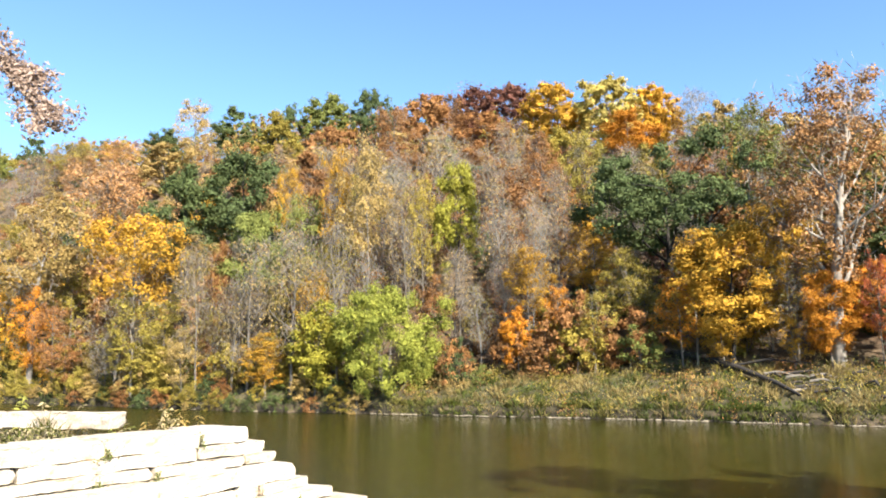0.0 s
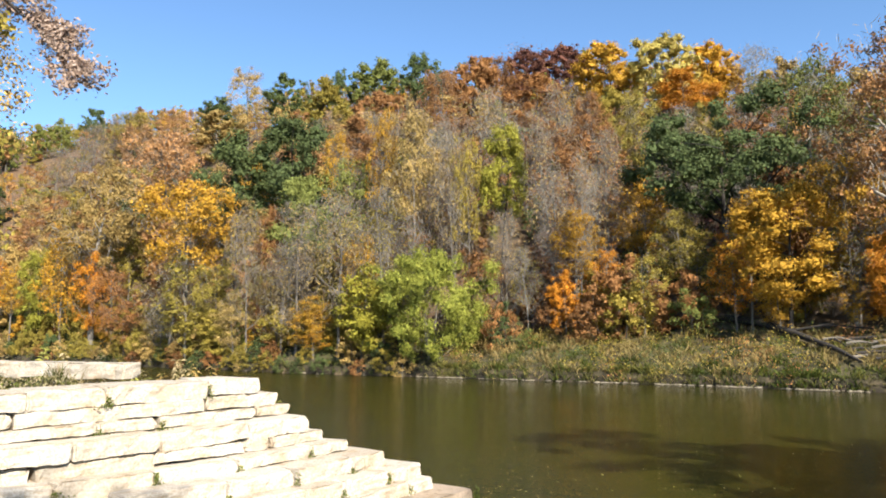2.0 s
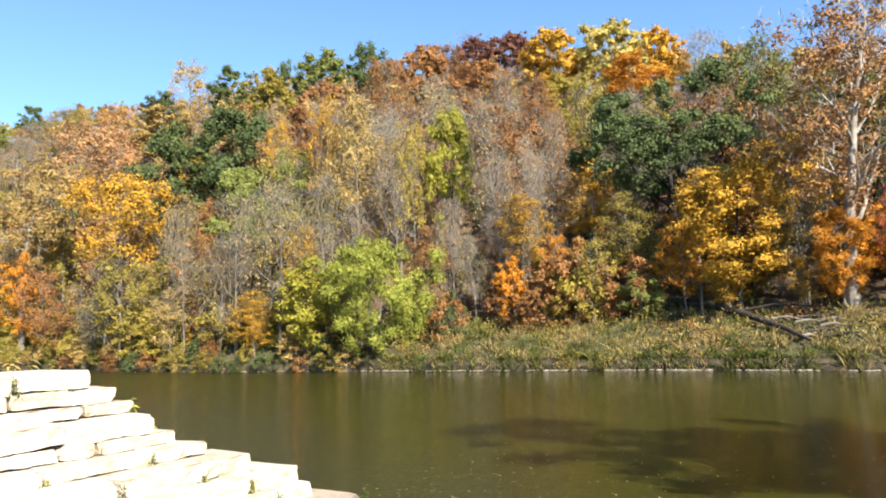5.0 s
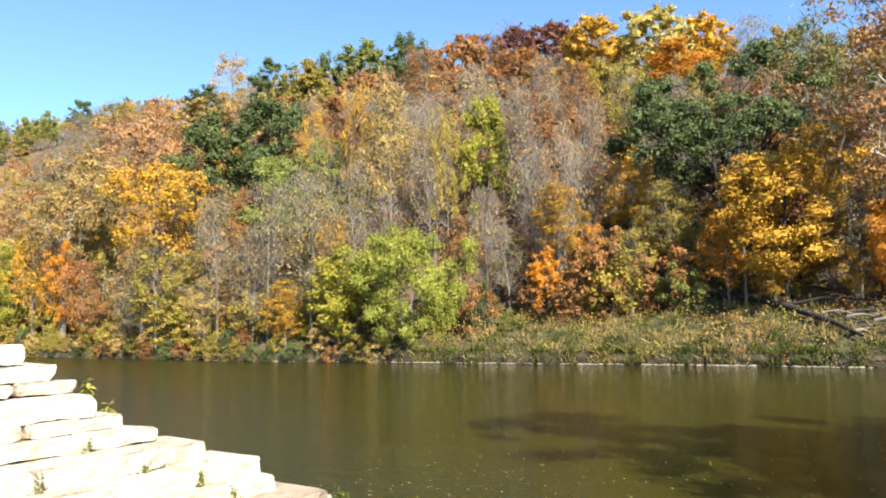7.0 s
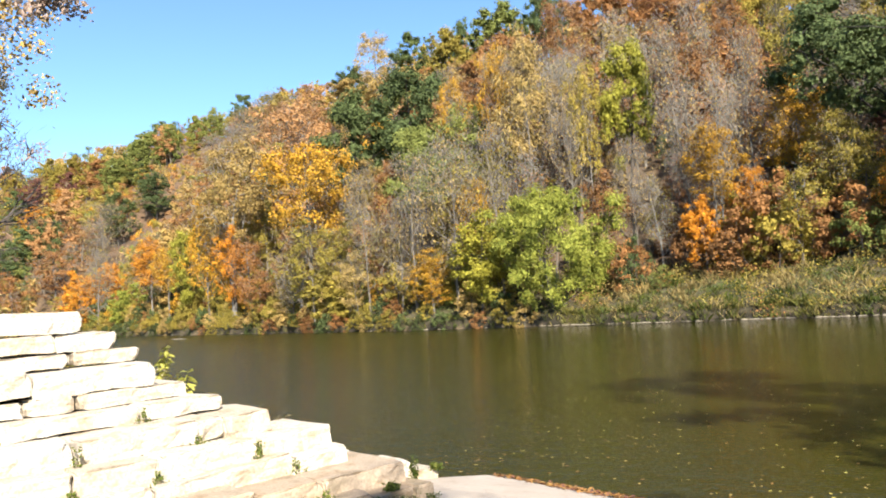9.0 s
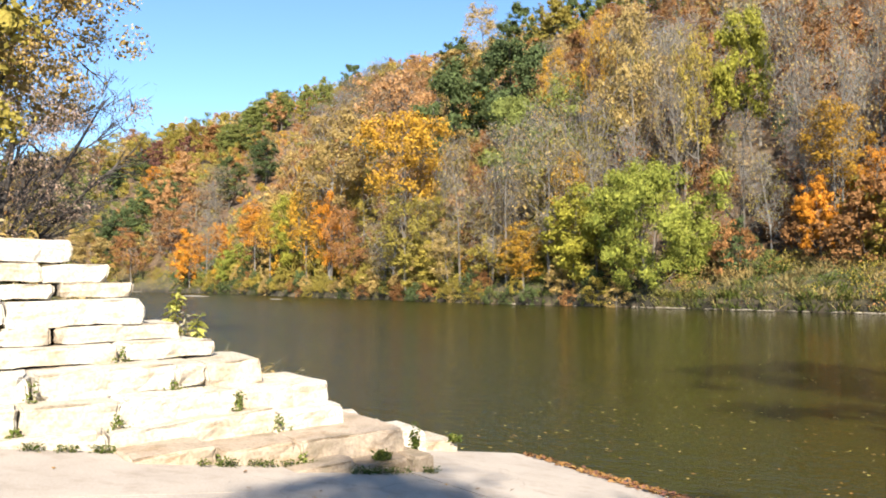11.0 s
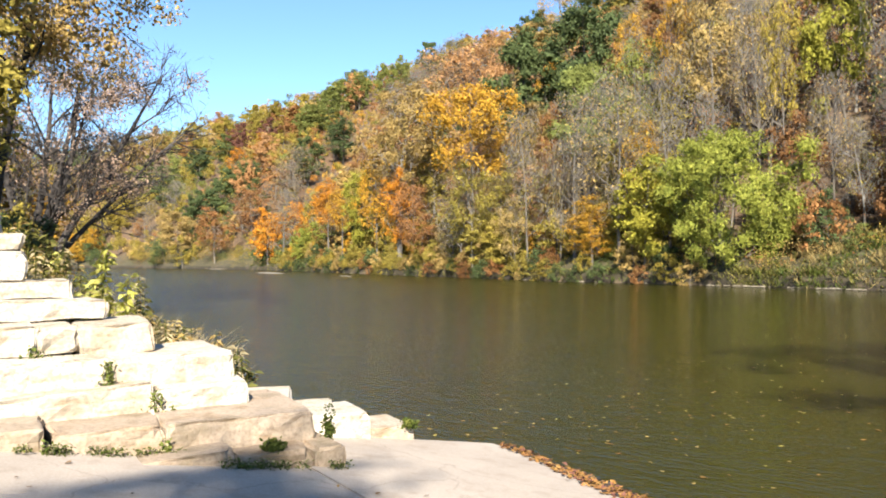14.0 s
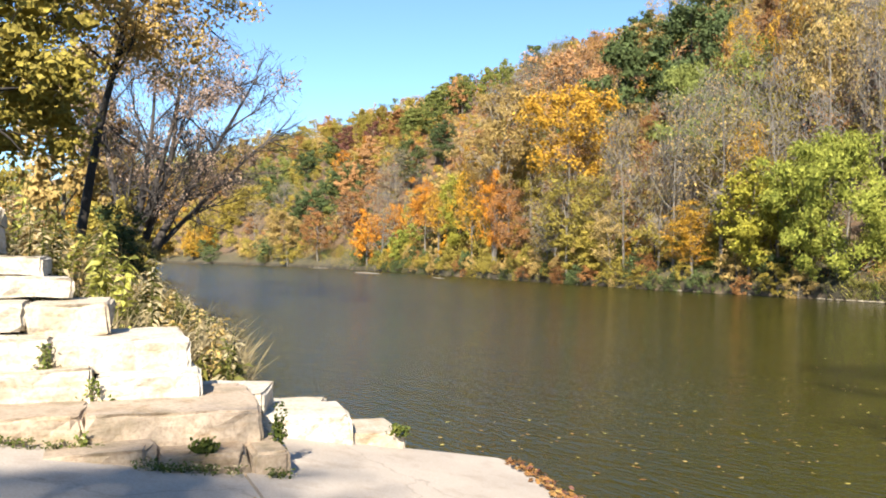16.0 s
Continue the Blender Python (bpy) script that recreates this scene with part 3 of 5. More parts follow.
def block_mesh(rng, length, depth, height, stone, rough=1.0):
    """A rough-split block: flat bed on top, broken faces, worn and chipped edges."""
    def cuts(size, step):
        k = max(2, int(size / step))
        return [-size / 2, -size / 2 + 0.028, *[-size / 2 + size * i / k for i in range(1, k)], size / 2 - 0.028, size / 2]

    cx, cy, cz = cuts(length, 0.10), cuts(depth, 0.20), cuts(height, 0.09)
    nx_, ny_, nz_ = len(cx) - 1, len(cy) - 1, len(cz) - 1
    bm = bmesh.new()
    seen = {}
    off = Vector(rng.uniform(-50, 50, 3))
    chip = [Vector((sx * length / 2, sy * depth / 2, sz * height / 2)) for sx, sy, sz in rng.choice([-1, 1], (3, 3))]
    skew = rng.normal(0, 0.02, 4)

    def vert(i, j, k):
        if (i, j, k) not in seen:
            s = Vector((cx[i], cy[j], cz[k]))
            rim = (i in (0, nx_)) + (j in (0, ny_)) + (k in (0, nz_))
            w = s.copy()
            if rim > 1:          # worn edges
                wear = 0.020 + 0.022 * noise.noise(s * 4.0 - off) + (0.026 * max(0.0, 0.5 + noise.noise(s * 2.2 + off)) if k == 0 else 0.0)
                for axis_, at_end in ((0, i in (0, nx_)), (1, j in (0, ny_)), (2, k in (0, nz_))):
                    if at_end:
                        w[axis_] -= math.copysign(wear, s[axis_])
            facet = noise.voronoi(s * 3.4 + off)[0]
            w.y += rough * 0.060 * (facet[0] - 0.38) * (1.0 if j == 0 else 0.3)
            w.x += rough * 0.05 * (facet[1] - facet[0] - 0.25)
            w.y += rough * (0.034 * noise.noise(s * 2.6 + off) + 0.020 * noise.noise(s * 8 + off)) * (1.0 if j == 0 else 0.4)
            w.x += rough * (0.026 * noise.noise(s * 3.1 - off) + 0.018 * noise.noise(s * 9 - off))
            w.z += rough * (0.012 * noise.noise(s * 1.9 + off * 2) + 0.007 * noise.noise(s * 9 + off)) * (1.0 if k == nz_ else 2.2)
            w.x += skew[0] * s.y * 2 + skew[1] * s.z * 1.4
            w.z += skew[2] * s.x * 0.5
            for c in chip:
                r = (s - c).length
                if r < 0.11:
                    w -= c.normalized() * (0.11 - r) * 0.55
            seen[(i, j, k)] = bm.verts.new(w)
        return seen[(i, j, k)]

    for i in range(nx_):
        for j in range(ny_):
            bm.faces.new((vert(i, j, nz_), vert(i + 1, j, nz_), vert(i + 1, j + 1, nz_), vert(i, j + 1, nz_)))
    for i in range(nx_):
        for k in range(nz_):
            bm.faces.new((vert(i, 0, k), vert(i + 1, 0, k), vert(i + 1, 0, k + 1), vert(i, 0, k + 1)))
            bm.faces.new((vert(i + 1, ny_, k), vert(i, ny_, k), vert(i, ny_, k + 1), vert(i + 1, ny_, k + 1)))
    for j in range(ny_):
        for k in range(nz_):
            bm.faces.new((vert(0, j + 1, k), vert(0, j, k), vert(0, j, k + 1), vert(0, j + 1, k + 1)))
            bm.faces.new((vert(nx_, j, k), vert(nx_, j + 1, k), vert(nx_, j + 1, k + 1), vert(nx_, j, k + 1)))
    me = bpy.data.meshes.new("stone_block")
    bm.to_mesh(me)
    bm.free()
    me.materials.append(stone)
    return me


def lay_block(rng, a, b, top, height, depth, parent, stone=None, tilt=0.0):
    """A block whose front edge runs from a to b (its back lies to the left of that way)."""
    a, b = np.array(a, float), np.array(b, float)
    way = unit(b - a)
    back = np.array([-way[1], way[0]])
    mid = (a + b) / 2 + back * depth / 2
    ob = new("stone_block", block_mesh(rng, float(np.linalg.norm(b - a)), depth, height, stone or STONE))
    ob.parent = parent
    ob.matrix_basis = pose(mid[0], mid[1], top - height / 2, tilt, rng.normal(0, 0.7), math.degrees(math.atan2(way[1], way[0])) + rng.normal(0, 1.0))
    return ob


gaps = []
JOINTS = {0: (0.28, 0.95, 1.9, 3.0), 1: (1.32, 2.15, 2.95, 3.8), 2: (0.84, 2.52, 3.6), 3: (1.1, 2.32, 3.2, 4.4), 4: (0.68, 1.04, 2.38, 3.7), 5: (1.04, 2.6, 4.04),
          6: (1.4, 1.95, 3.6), 7: (1.42, 3.1, 4.4), 8: (0.82, 2.7, 3.7), 9: (0.74, 1.62, 3.4), 10: (1.12, 2.92, 4.04)}
for n, (top, end) in enumerate(zip(TOPS, ENDS)):
    rng = np.random.default_rng(100 + n)
    f = max(0.0, min(1.0, (n - 3) / 7))
    path = np.array(end) + LOW * (1 - f) + HIGH * f + np.array([-0.16, 0.08]) * (n == 10)
    run = np.concatenate([[0], np.cumsum(np.linalg.norm(np.diff(path, axis=0), axis=1))])
    height = top - (TOPS[n - 1] if n else 0.36) + 0.012
    cutsat = [0.0, *JOINTS[n]]
    while cutsat[-1] < run[-1] - 0.6:
        cutsat.append(min(run[-1], cutsat[-1] + rng.uniform(0.8, 1.7)))
    for s0, s1 in zip(cutsat, cutsat[1:]):
        gap = rng.uniform(0.004, 0.024)
        a, b = [np.array([np.interp(q, run, path[:, k]) for k in (0, 1)]) for q in (s1 - gap, s0 + 0.006)]
        climb = (0.065, 0.040, 0.022, 0.010)[n] * min(3.2, (s0 + s1) / 2) if n < 4 else 0.0          # the lowest courses climb with the ramp
        if ramp_z(*((a + b) / 2)) < top + climb - 0.03:
            foot = 0.32 if n and ramp_z(*((a + b) / 2)) > TOPS[n - 1] - 0.38 else 0.0          # bedded in the ground where the ramp meets the course
            lay_block(rng, a, b, top + climb + rng.normal(0, 0.008), height + foot + rng.uniform(-0.02, 0.012), 1.35 if (n, s0) == (1, 0.0) else rng.uniform(0.95, 1.1), terrace, STONE_TAN if n < 2 else STONE)
            gaps.append((*a, top + climb, height, n))
# low blocks by the water
rng = np.random.default_rng(77)
for a, b, top, h in (((-2.80, 11.45), (-2.32, 12.22), 0.62, 0.36), ((-2.45, 12.2), (-2.16, 12.78), 0.40, 0.3), ((-3.5, 11.5), (-2.85, 12.3), 0.56, 0.4), ((-3.3, 10.9), (-2.75, 11.5), 0.84, 0.3)):
    lay_block(rng, a, b, top, h, 0.75, terrace)
# kerb of blocks on the terrace's grassy top
rng = np.random.default_rng(78)
kerb = tagged(new("stone_kerb"), "low row of pale limestone blocks on the grassy terrace top", "stone kerb")
q = np.array([-8.30, 9.40])
for _ in range(5):
    w = rng.uniform(1.1, 1.8)
    q2 = q + np.array([-0.97, 0.10 + rng.normal(0, 0.02)]) * w
    lay_block(rng, q2, q - np.array([-0.02, 0]), 3.34 + rng.normal(0, 0.01), 0.33, 0.5, kerb)
    q = q2

# ---- trees across the river ----
BLUFF = "trees on the far bluff"
MESHES = {
    "tall": [tree_meshes(seed=s, height=14, width=8, first=0.12, limbs=8, leaves=4900, leaf=0.17, clumps=64, clump_r=0.85, solid=0.6, trunk_r=0.17, corners=3, forks=2) for s in (1, 2, 3, 4)],
    "round": [tree_meshes(seed=s, height=12, width=10, first=0.10, limbs=7, leaves=6300, leaf=0.17, clumps=100, clump_r=0.82, solid=0.6, trunk_r=0.18, corners=3, forks=2) for s in (5, 6, 7)],
    "dome": [tree_meshes(seed=s, height=13, width=12, first=0.12, limbs=9, leaves=9500, leaf=0.16, clumps=130, clump_r=1.05, shape=0.4, solid=0.7, trunk_r=0.2, corners=3, forks=2) for s in (8, 9, 10)],
    "big": [tree_meshes(seed=s, height=18, width=12, first=0.14, limbs=10, leaves=15000, leaf=0.14, clumps=60, clump_r=1.3, solid=0.5, trunk_r=0.24, corners=3, forks=3) for s in (15, 16, 17)],
    "mid": [tree_meshes(seed=s, height=18, width=10.5, first=0.30, limbs=11, leaves=12500, leaf=0.14, clumps=46, clump_r=1.2, solid=0.55, trunk_r=0.24, corners=3, forks=3) for s in (24, 25, 26)],
    "high": [tree_meshes(seed=s, height=18, width=10, first=0.46, limbs=11, leaves=10000, leaf=0.135, clumps=38, clump_r=1.15, solid=0.55, trunk_r=0.22, corners=3, forks=3) for s in (27, 28, 29)],
    "loose": [tree_meshes(seed=s, height=18, width=10.5, first=0.50, limbs=13, leaves=7400, leaf=0.125, clumps=52, clump_r=1.0, solid=0.3, trunk_r=0.2, corners=3, forks=3, spray=700) for s in (37, 38)],
    "airy": [tree_meshes(seed=s, height=18, width=9, first=0.45, limbs=13, leaves=6200, leaf=0.115, clumps=46, clump_r=1.0, solid=0.3, trunk_r=0.19, lift=0.16, corners=3, spray=1100) for s in (34, 35, 36)],
    "thin": [tree_meshes(seed=s, height=14, width=7.5, first=0.2, limbs=10, leaves=5200, leaf=0.10, clumps=56, clump_r=0.9, solid=0.3, trunk_r=0.15, lift=0.18, corners=3, spray=800) for s in (21, 22, 23)],
    "bare": [tree_meshes(seed=s, height=14, width=6.5, first=0.22, limbs=12, leaves=1100, leaf=0.08, clumps=70, clump_r=1.0, solid=0, trunk_r=0.13, lift=0.22, corners=3, spray=2400) for s in (11, 12, 13)],
    "shrub": [tree_meshes(seed=s, height=3.6, width=4.4, first=0.05, limbs=8, leaves=1700, leaf=0.095, clumps=26, clump_r=0.5, solid=0.45, trunk_r=0.05, corners=3, forks=2) for s in (31, 32, 33)],
}
BASE = {"tall": (14, 8), "big": (18, 13), "mid": (18, 11.5), "high": (18, 11.5), "airy": (18, 9), "loose": (18, 11), "round": (12, 10), "dome": (13, 12.6), "bare": (14, 6.5), "thin": (14, 7.5), "shrub": (3.6, 4.4)}
LOOKS = {"green": "dark green-leaved", "midgreen": "green-leaved", "lime": "yellow-green", "gold": "golden yellow", "yellow": "pale yellow", "orange": "bright orange", "peach": "pale orange",
         "rust": "rusty brown", "red": "red-orange", "maroon": "dark maroon", "tan": "tan and half-bare", "olive": "olive and yellowing", "willow": "grey-green"}
KINDS = {}


def plant(kind, tone, variant, x, y, high, wide, turn):
    """Sets a tree or shrub of a kind and tone; the first of each is built, later ones are its copies."""
    key = (kind, tone, variant)
    h0, w0 = BASE[kind]
    m = pose(x, y, float(land(x, y)) - 0.1, 0, 0, turn)
    if key in KINDS:
        ob = copy_thing(KINDS[key], m)
    else:
        name = {"bare": "bare_tree", "shrub": "shrub"}.get(kind, "tree")
        label = {"bare": f"grey nearly bare tree with a few {tone} leaves", "thin": f"{LOOKS[tone]} autumn tree, thinly leaved", "airy": f"tall {LOOKS[tone]} tree, thinly leaved", "shrub": f"{LOOKS[tone]} shrub on the river bank"}.get(kind, f"{LOOKS[tone]} autumn tree on the wooded bluff")
        ob = tree_kind(name, label, name.replace("_", " "), BARK_PALE if kind == "bare" and variant == 0 else BARK_GREY if kind in ("bare", "thin", "airy") or variant % 2 else BARK, LEAF[tone], MESHES[kind][variant], "shrubs on the bank" if kind == "shrub" else BLUFF)
        ob.matrix_basis = m
        KINDS[key] = ob
    ob.scale = (wide / w0, wide / w0, high / h0)
    return ob


FEATURE = {}
FEATURE["tan", "thin"] = [(-78.2, 160.2, 20.9, 11.0, 12.9), (-88.7, 126.2, 15.5, 11.9, 8.4), (-35.9, 69.8, 7.4, 4.1, 0.5), (-34.3, 73.4, 6.9, 4.1, 0.5)]
FEATURE["green", "round"] = [(-153.1, 206.8, 15.4, 10.9, 9.9), (-98.1, 182.2, 15.5, 12.3, 9.1), (-66.9, 160.3, 15.3, 11.9, 6.7), (-47.6, 141.4, 14.8, 7.1, 9.5), (-30.6, 141.0, 16.4, 9.9, 10.3), (-77.7, 116.7, 15.2, 9.1, 9.1), (-199.6, 146.3, 15.4, 9.5, 1.4), (-196.9, 154.7, 14.4, 9.5, 1.4), (-189.5, 159.5, 13.5, 9.5, 1.4), (-249.8, 169.5, 15.4, 12.5, 0.6), (-246.0, 180.1, 14.4, 12.5, 0.6), (-237.3, 187.3, 13.5, 12.5, 0.6), (-199.6, 148.9, 15.4, 13.1, 6.4), (-195.3, 159.8, 14.4, 13.1, 6.4)]
FEATURE["olive", "round"] = [(-50.5, 134.5, 15.4, 11.7, 8.1), (-41.8, 72.6, 6.3, 4.7, 0.5), (-39.9, 76.0, 5.9, 4.7, 0.5), (-37.7, 70.6, 5.6, 4.3, 0.5), (-35.8, 73.8, 5.3, 4.3, 0.5), (-241.3, 204.9, 15.4, 9.1, 8.4), (-238.4, 212.9, 14.5, 9.1, 8.4), (-270.2, 198.8, 15.5, 11.8, 4.2), (-266.4, 208.8, 14.5, 11.8, 4.2), (-257.7, 215.1, 13.6, 11.8, 4.2)]
FEATURE["midgreen", "round"] = [(-41.5, 141.6, 15.4, 12.7, 9.3), (-177.2, 197.2, 15.2, 8.9, 0.5), (-173.3, 204.6, 14.3, 8.9, 0.5), (-165.5, 207.4, 13.4, 8.9, 0.5), (-188.4, 183.3, 15.4, 12.6, 3.7), (-182.9, 193.2, 14.5, 12.6, 3.7), (-187.8, 182.5, 15.3, 8.7, 6.2), (-184.7, 190.1, 14.4, 8.7, 6.2)]
FEATURE["rust", "dome"] = [(-35.8, 123.5, 14.4, 10.6, 10.1), (-19.5, 130.3, 17.4, 12.5, 10.3)]
FEATURE["maroon", "dome"] = [(-10.9, 146.0, 13.2, 10.3, 6.5), (-3.1, 142.3, 13.2, 12.0, 7.3)]
FEATURE["rust", "thin"] = [(-14.0, 134.7, 15.4, 9.3, 7.4), (-9.0, 65.8, 9.4, 4.7, 1.9), (-54.4, 78.6, 6.7, 5.0, 0.5), (-52.6, 82.2, 6.3, 5.0, 0.5), (-57.7, 80.9, 10.9, 5.8, 0.7), (-156.7, 133.0, 15.5, 13.8, 4.4), (-157.0, 122.5, 14.2, 11.6, 4.2)]
FEATURE["maroon", "round"] = [(-233.4, 190.9, 15.4, 11.0, 7.1), (-229.6, 200.2, 14.4, 11.0, 7.1)]
FEATURE["gold", "dome"] = [(5.8, 122.9, 13.2, 12.5, 4.9), (21.8, 122.1, 14.0, 11.0, 8.0)]
FEATURE["gold", "round"] = [(-266.3, 143.0, 12.8, 8.7, 2.6), (-265.5, 148.3, 12.1, 8.7, 2.6)]
FEATURE["yellow", "dome"] = [(14.5, 121.2, 14.2, 12.6, 7.0)]
FEATURE["orange", "high"] = [(14.9, 105.7, 12.8, 10.4, 7.0)]
FEATURE["tan", "bare"] = [(27.1, 119.1, 13.6, 9.0, 8.0), (-11.3, 98.4, 17.9, 9.5, 13.3), (-1.5, 96.1, 16.9, 7.6, 12.5), (-12.0, 67.4, 19.8, 4.3, 10.0), (-2.3, 68.3, 20.2, 6.1, 8.3), (2.8, 65.4, 17.5, 4.4, 8.2), (0.2, 63.5, 16.5, 4.0, 8.6), (-134.4, 166.0, 15.3, 9.7, 4.8), (-129.3, 173.4, 14.4, 9.7, 4.8), (-120.7, 175.9, 13.5, 9.7, 4.8), (-22.7, 64.7, 15.9, 6.7, 7.5), (-27.5, 66.2, 15.3, 7.0, 5.5), (-6.5, 65.1, 11.4, 4.1, 0.5), (-46.5, 75.4, 12.2, 8.1, 0.5), (-47.4, 75.3, 6.8, 4.8, 0.5), (-45.4, 78.9, 6.4, 4.8, 0.5), (-152.7, 145.3, 15.4, 14.1, 8.8), (-146.0, 136.3, 15.2, 10.0, 4.1), (-242.3, 154.8, 15.4, 11.0, 0.5), (-239.7, 164.5, 14.5, 11.0, 0.5), (-112.9, 106.6, 14.7, 7.7, 4.4)]
FEATURE["tan", "tall"] = [(32.3, 117.9, 14.6, 8.6, 9.8), (-83.4, 157.1, 15.4, 14.4, 6.9), (-348.0, 201.9, 15.3, 12.9, 0.5), (-344.9, 213.1, 14.4, 12.9, 0.5), (-336.6, 221.2, 13.5, 12.9, 0.5)]
FEATURE["olive", "airy"] = [(35.7, 112.0, 13.0, 7.4, 9.6), (-10.5, 68.5, 19.4, 4.1, 11.8), (7.2, 81.4, 16.5, 5.8, 10.4), (8.6, 62.0, 9.7, 5.0, 4.7)]
FEATURE["rust", "high"] = [(-5.2, 108.5, 16.4, 11.3, 9.5), (-30.9, 98.4, 15.1, 8.1, 8.5), (-33.1, 73.1, 15.8, 4.9, 12.1)]
FEATURE["rust", "airy"] = [(-19.9, 104.9, 17.4, 7.9, 10.2), (2.2, 89.4, 15.4, 5.5, 10.5)]
FEATURE["olive", "high"] = [(6.2, 95.9, 15.2, 7.6, 10.8)]
FEATURE["tan", "airy"] = [(-16.6, 70.6, 23.0, 6.4, 11.7)]
FEATURE["gold", "airy"] = [(-21.0, 75.2, 22.5, 4.8, 18.1), (-29.9, 86.6, 17.2, 4.8, 13.5), (-20.3, 64.5, 12.0, 4.2, 7.1), (-0.3, 63.3, 10.8, 5.2, 4.1), (6.2, 68.0, 10.4, 5.5, 4.3), (19.7, 55.1, 13.0, 5.8, 5.5), (13.2, 58.0, 11.6, 4.8, 4.2), (-82.4, 92.7, 12.2, 6.2, 5.1), (-45.2, 81.2, 13.4, 4.6, 10.7)]
FEATURE["lime", "high"] = [(-7.8, 71.8, 20.3, 7.2, 10.8)]
FEATURE["green", "mid"] = [(-37.6, 90.2, 23.9, 14.0, 9.8)]
FEATURE["green", "high"] = [(-45.2, 87.9, 24.0, 14.6, 15.5)]
FEATURE["midgreen", "high"] = [(-30.3, 73.2, 19.3, 8.7, 13.3)]
FEATURE["midgreen", "airy"] = [(-24.8, 76.1, 18.0, 7.4, 12.8), (22.7, 72.7, 18.9, 8.7, 12.5)]
FEATURE["peach", "thin"] = [(-102.7, 152.9, 15.3, 11.3, 5.4), (-96.0, 160.6, 14.4, 11.3, 5.4), (-89.4, 146.6, 15.3, 13.6, 8.1)]
FEATURE["olive", "thin"] = [(-43.0, 72.6, 11.5, 7.0, 0.5), (-40.2, 73.4, 9.5, 6.0, 0.5), (-118.5, 173.6, 15.3, 12.5, 7.7), (5.2, 60.2, 7.3, 4.7, 0.5), (9.6, 62.7, 6.8, 4.7, 0.5)]
FEATURE["peach", "airy"] = [(-62.5, 100.2, 23.8, 14.3, 17.7)]
FEATURE["gold", "loose"] = [(-43.7, 74.1, 21.8, 13.0, 11.2)]
FEATURE["olive", "bare"] = [(-18.0, 64.1, 15.8, 5.9, 6.9), (-34.4, 69.8, 15.0, 5.5, 5.5), (-4.6, 64.2, 8.1, 3.5, 1.9), (19.9, 55.1, 7.7, 5.8, 0.5), (-29.8, 67.8, 11.3, 5.5, 0.5)]
FEATURE["rust", "bare"] = [(-15.1, 65.8, 12.6, 4.8, 8.2)]
FEATURE["orange", "round"] = [(-1.2, 62.4, 6.1, 3.4, 0.5), (1.8, 65.3, 5.7, 3.4, 0.5), (-119.8, 108.5, 12.8, 8.1, 2.2), (-117.4, 112.8, 12.0, 8.1, 2.2)]
FEATURE["orange", "thin"] = [(2.3, 62.3, 7.6, 3.4, 2.6), (12.1, 58.2, 8.1, 4.3, 2.2), (-62.6, 83.4, 13.4, 5.2, 1.7), (-216.0, 175.4, 15.2, 9.3, 6.1), (-213.3, 183.6, 14.3, 9.3, 6.1)]
FEATURE["gold", "big"] = [(15.5, 56.4, 12.1, 10.0, 3.5)]
FEATURE["gold", "thin"] = [(14.9, 56.6, 4.9, 4.2, 1.0), (19.2, 58.5, 4.7, 4.2, 1.0), (19.5, 54.5, 4.5, 2.5, 0.5), (22.6, 56.6, 4.2, 2.5, 0.5), (-25.5, 65.4, 6.1, 5.2, 0.9), (-25.3, 65.3, 4.9, 3.6, 1.8), (-69.5, 86.8, 17.6, 6.5, 4.3)]
FEATURE["orange", "big"] = [(21.8, 53.7, 7.6, 5.0, 0.5), (26.0, 54.6, 7.6, 5.2, 0.5)]
FEATURE["red", "thin"] = [(24.9, 52.4, 8.3, 2.6, 4.1)]
FEATURE["green", "thin"] = [(26.6, 51.7, 6.3, 3.9, 0.5)]
FEATURE["lime", "big"] = [(-75.4, 89.6, 15.2, 7.0, 1.4)]
FEATURE["orange", "airy"] = [(-89.0, 96.1, 14.7, 7.7, 6.2)]
FEATURE["willow", "round"] = [(-102.3, 101.4, 7.5, 5.2, 0.5), (-101.3, 105.0, 7.0, 5.2, 0.5)]
FEATURE["green", "big"] = [(-155.4, 152.7, 15.3, 11.5, 0.5), (-150.5, 161.9, 14.4, 11.5, 0.5)]
FEATURE["maroon", "bare"] = [(-128.8, 167.6, 15.3, 9.6, 6.6), (-124.0, 175.0, 14.4, 9.6, 6.6)]
FEATURE["peach", "tall"] = [(-178.0, 196.4, 15.3, 8.8, 4.3)]
FEATURE["rust", "tall"] = [(-198.6, 188.4, 15.4, 13.7, 6.7)]
FEATURE["peach", "round"] = [(-190.0, 157.1, 15.3, 10.2, 8.6), (-186.7, 165.8, 14.4, 10.2, 8.6)]
FEATURE["tan", "big"] = [(-182.8, 129.0, 15.1, 13.0, 8.0)]
FEATURE["tan", "round"] = [(-372.6, 185.2, 15.3, 13.0, 0.5), (-370.0, 196.6, 14.4, 13.0, 0.5), (-362.1, 205.2, 13.4, 13.0, 0.5), (-359.5, 216.6, 15.3, 13.0, 0.5)]
FEATURE["olive", "tall"] = [(-278.3, 154.2, 15.3, 9.2, 0.5), (-277.0, 162.6, 14.4, 9.2, 0.5), (-270.5, 168.1, 13.5, 9.2, 0.5)]

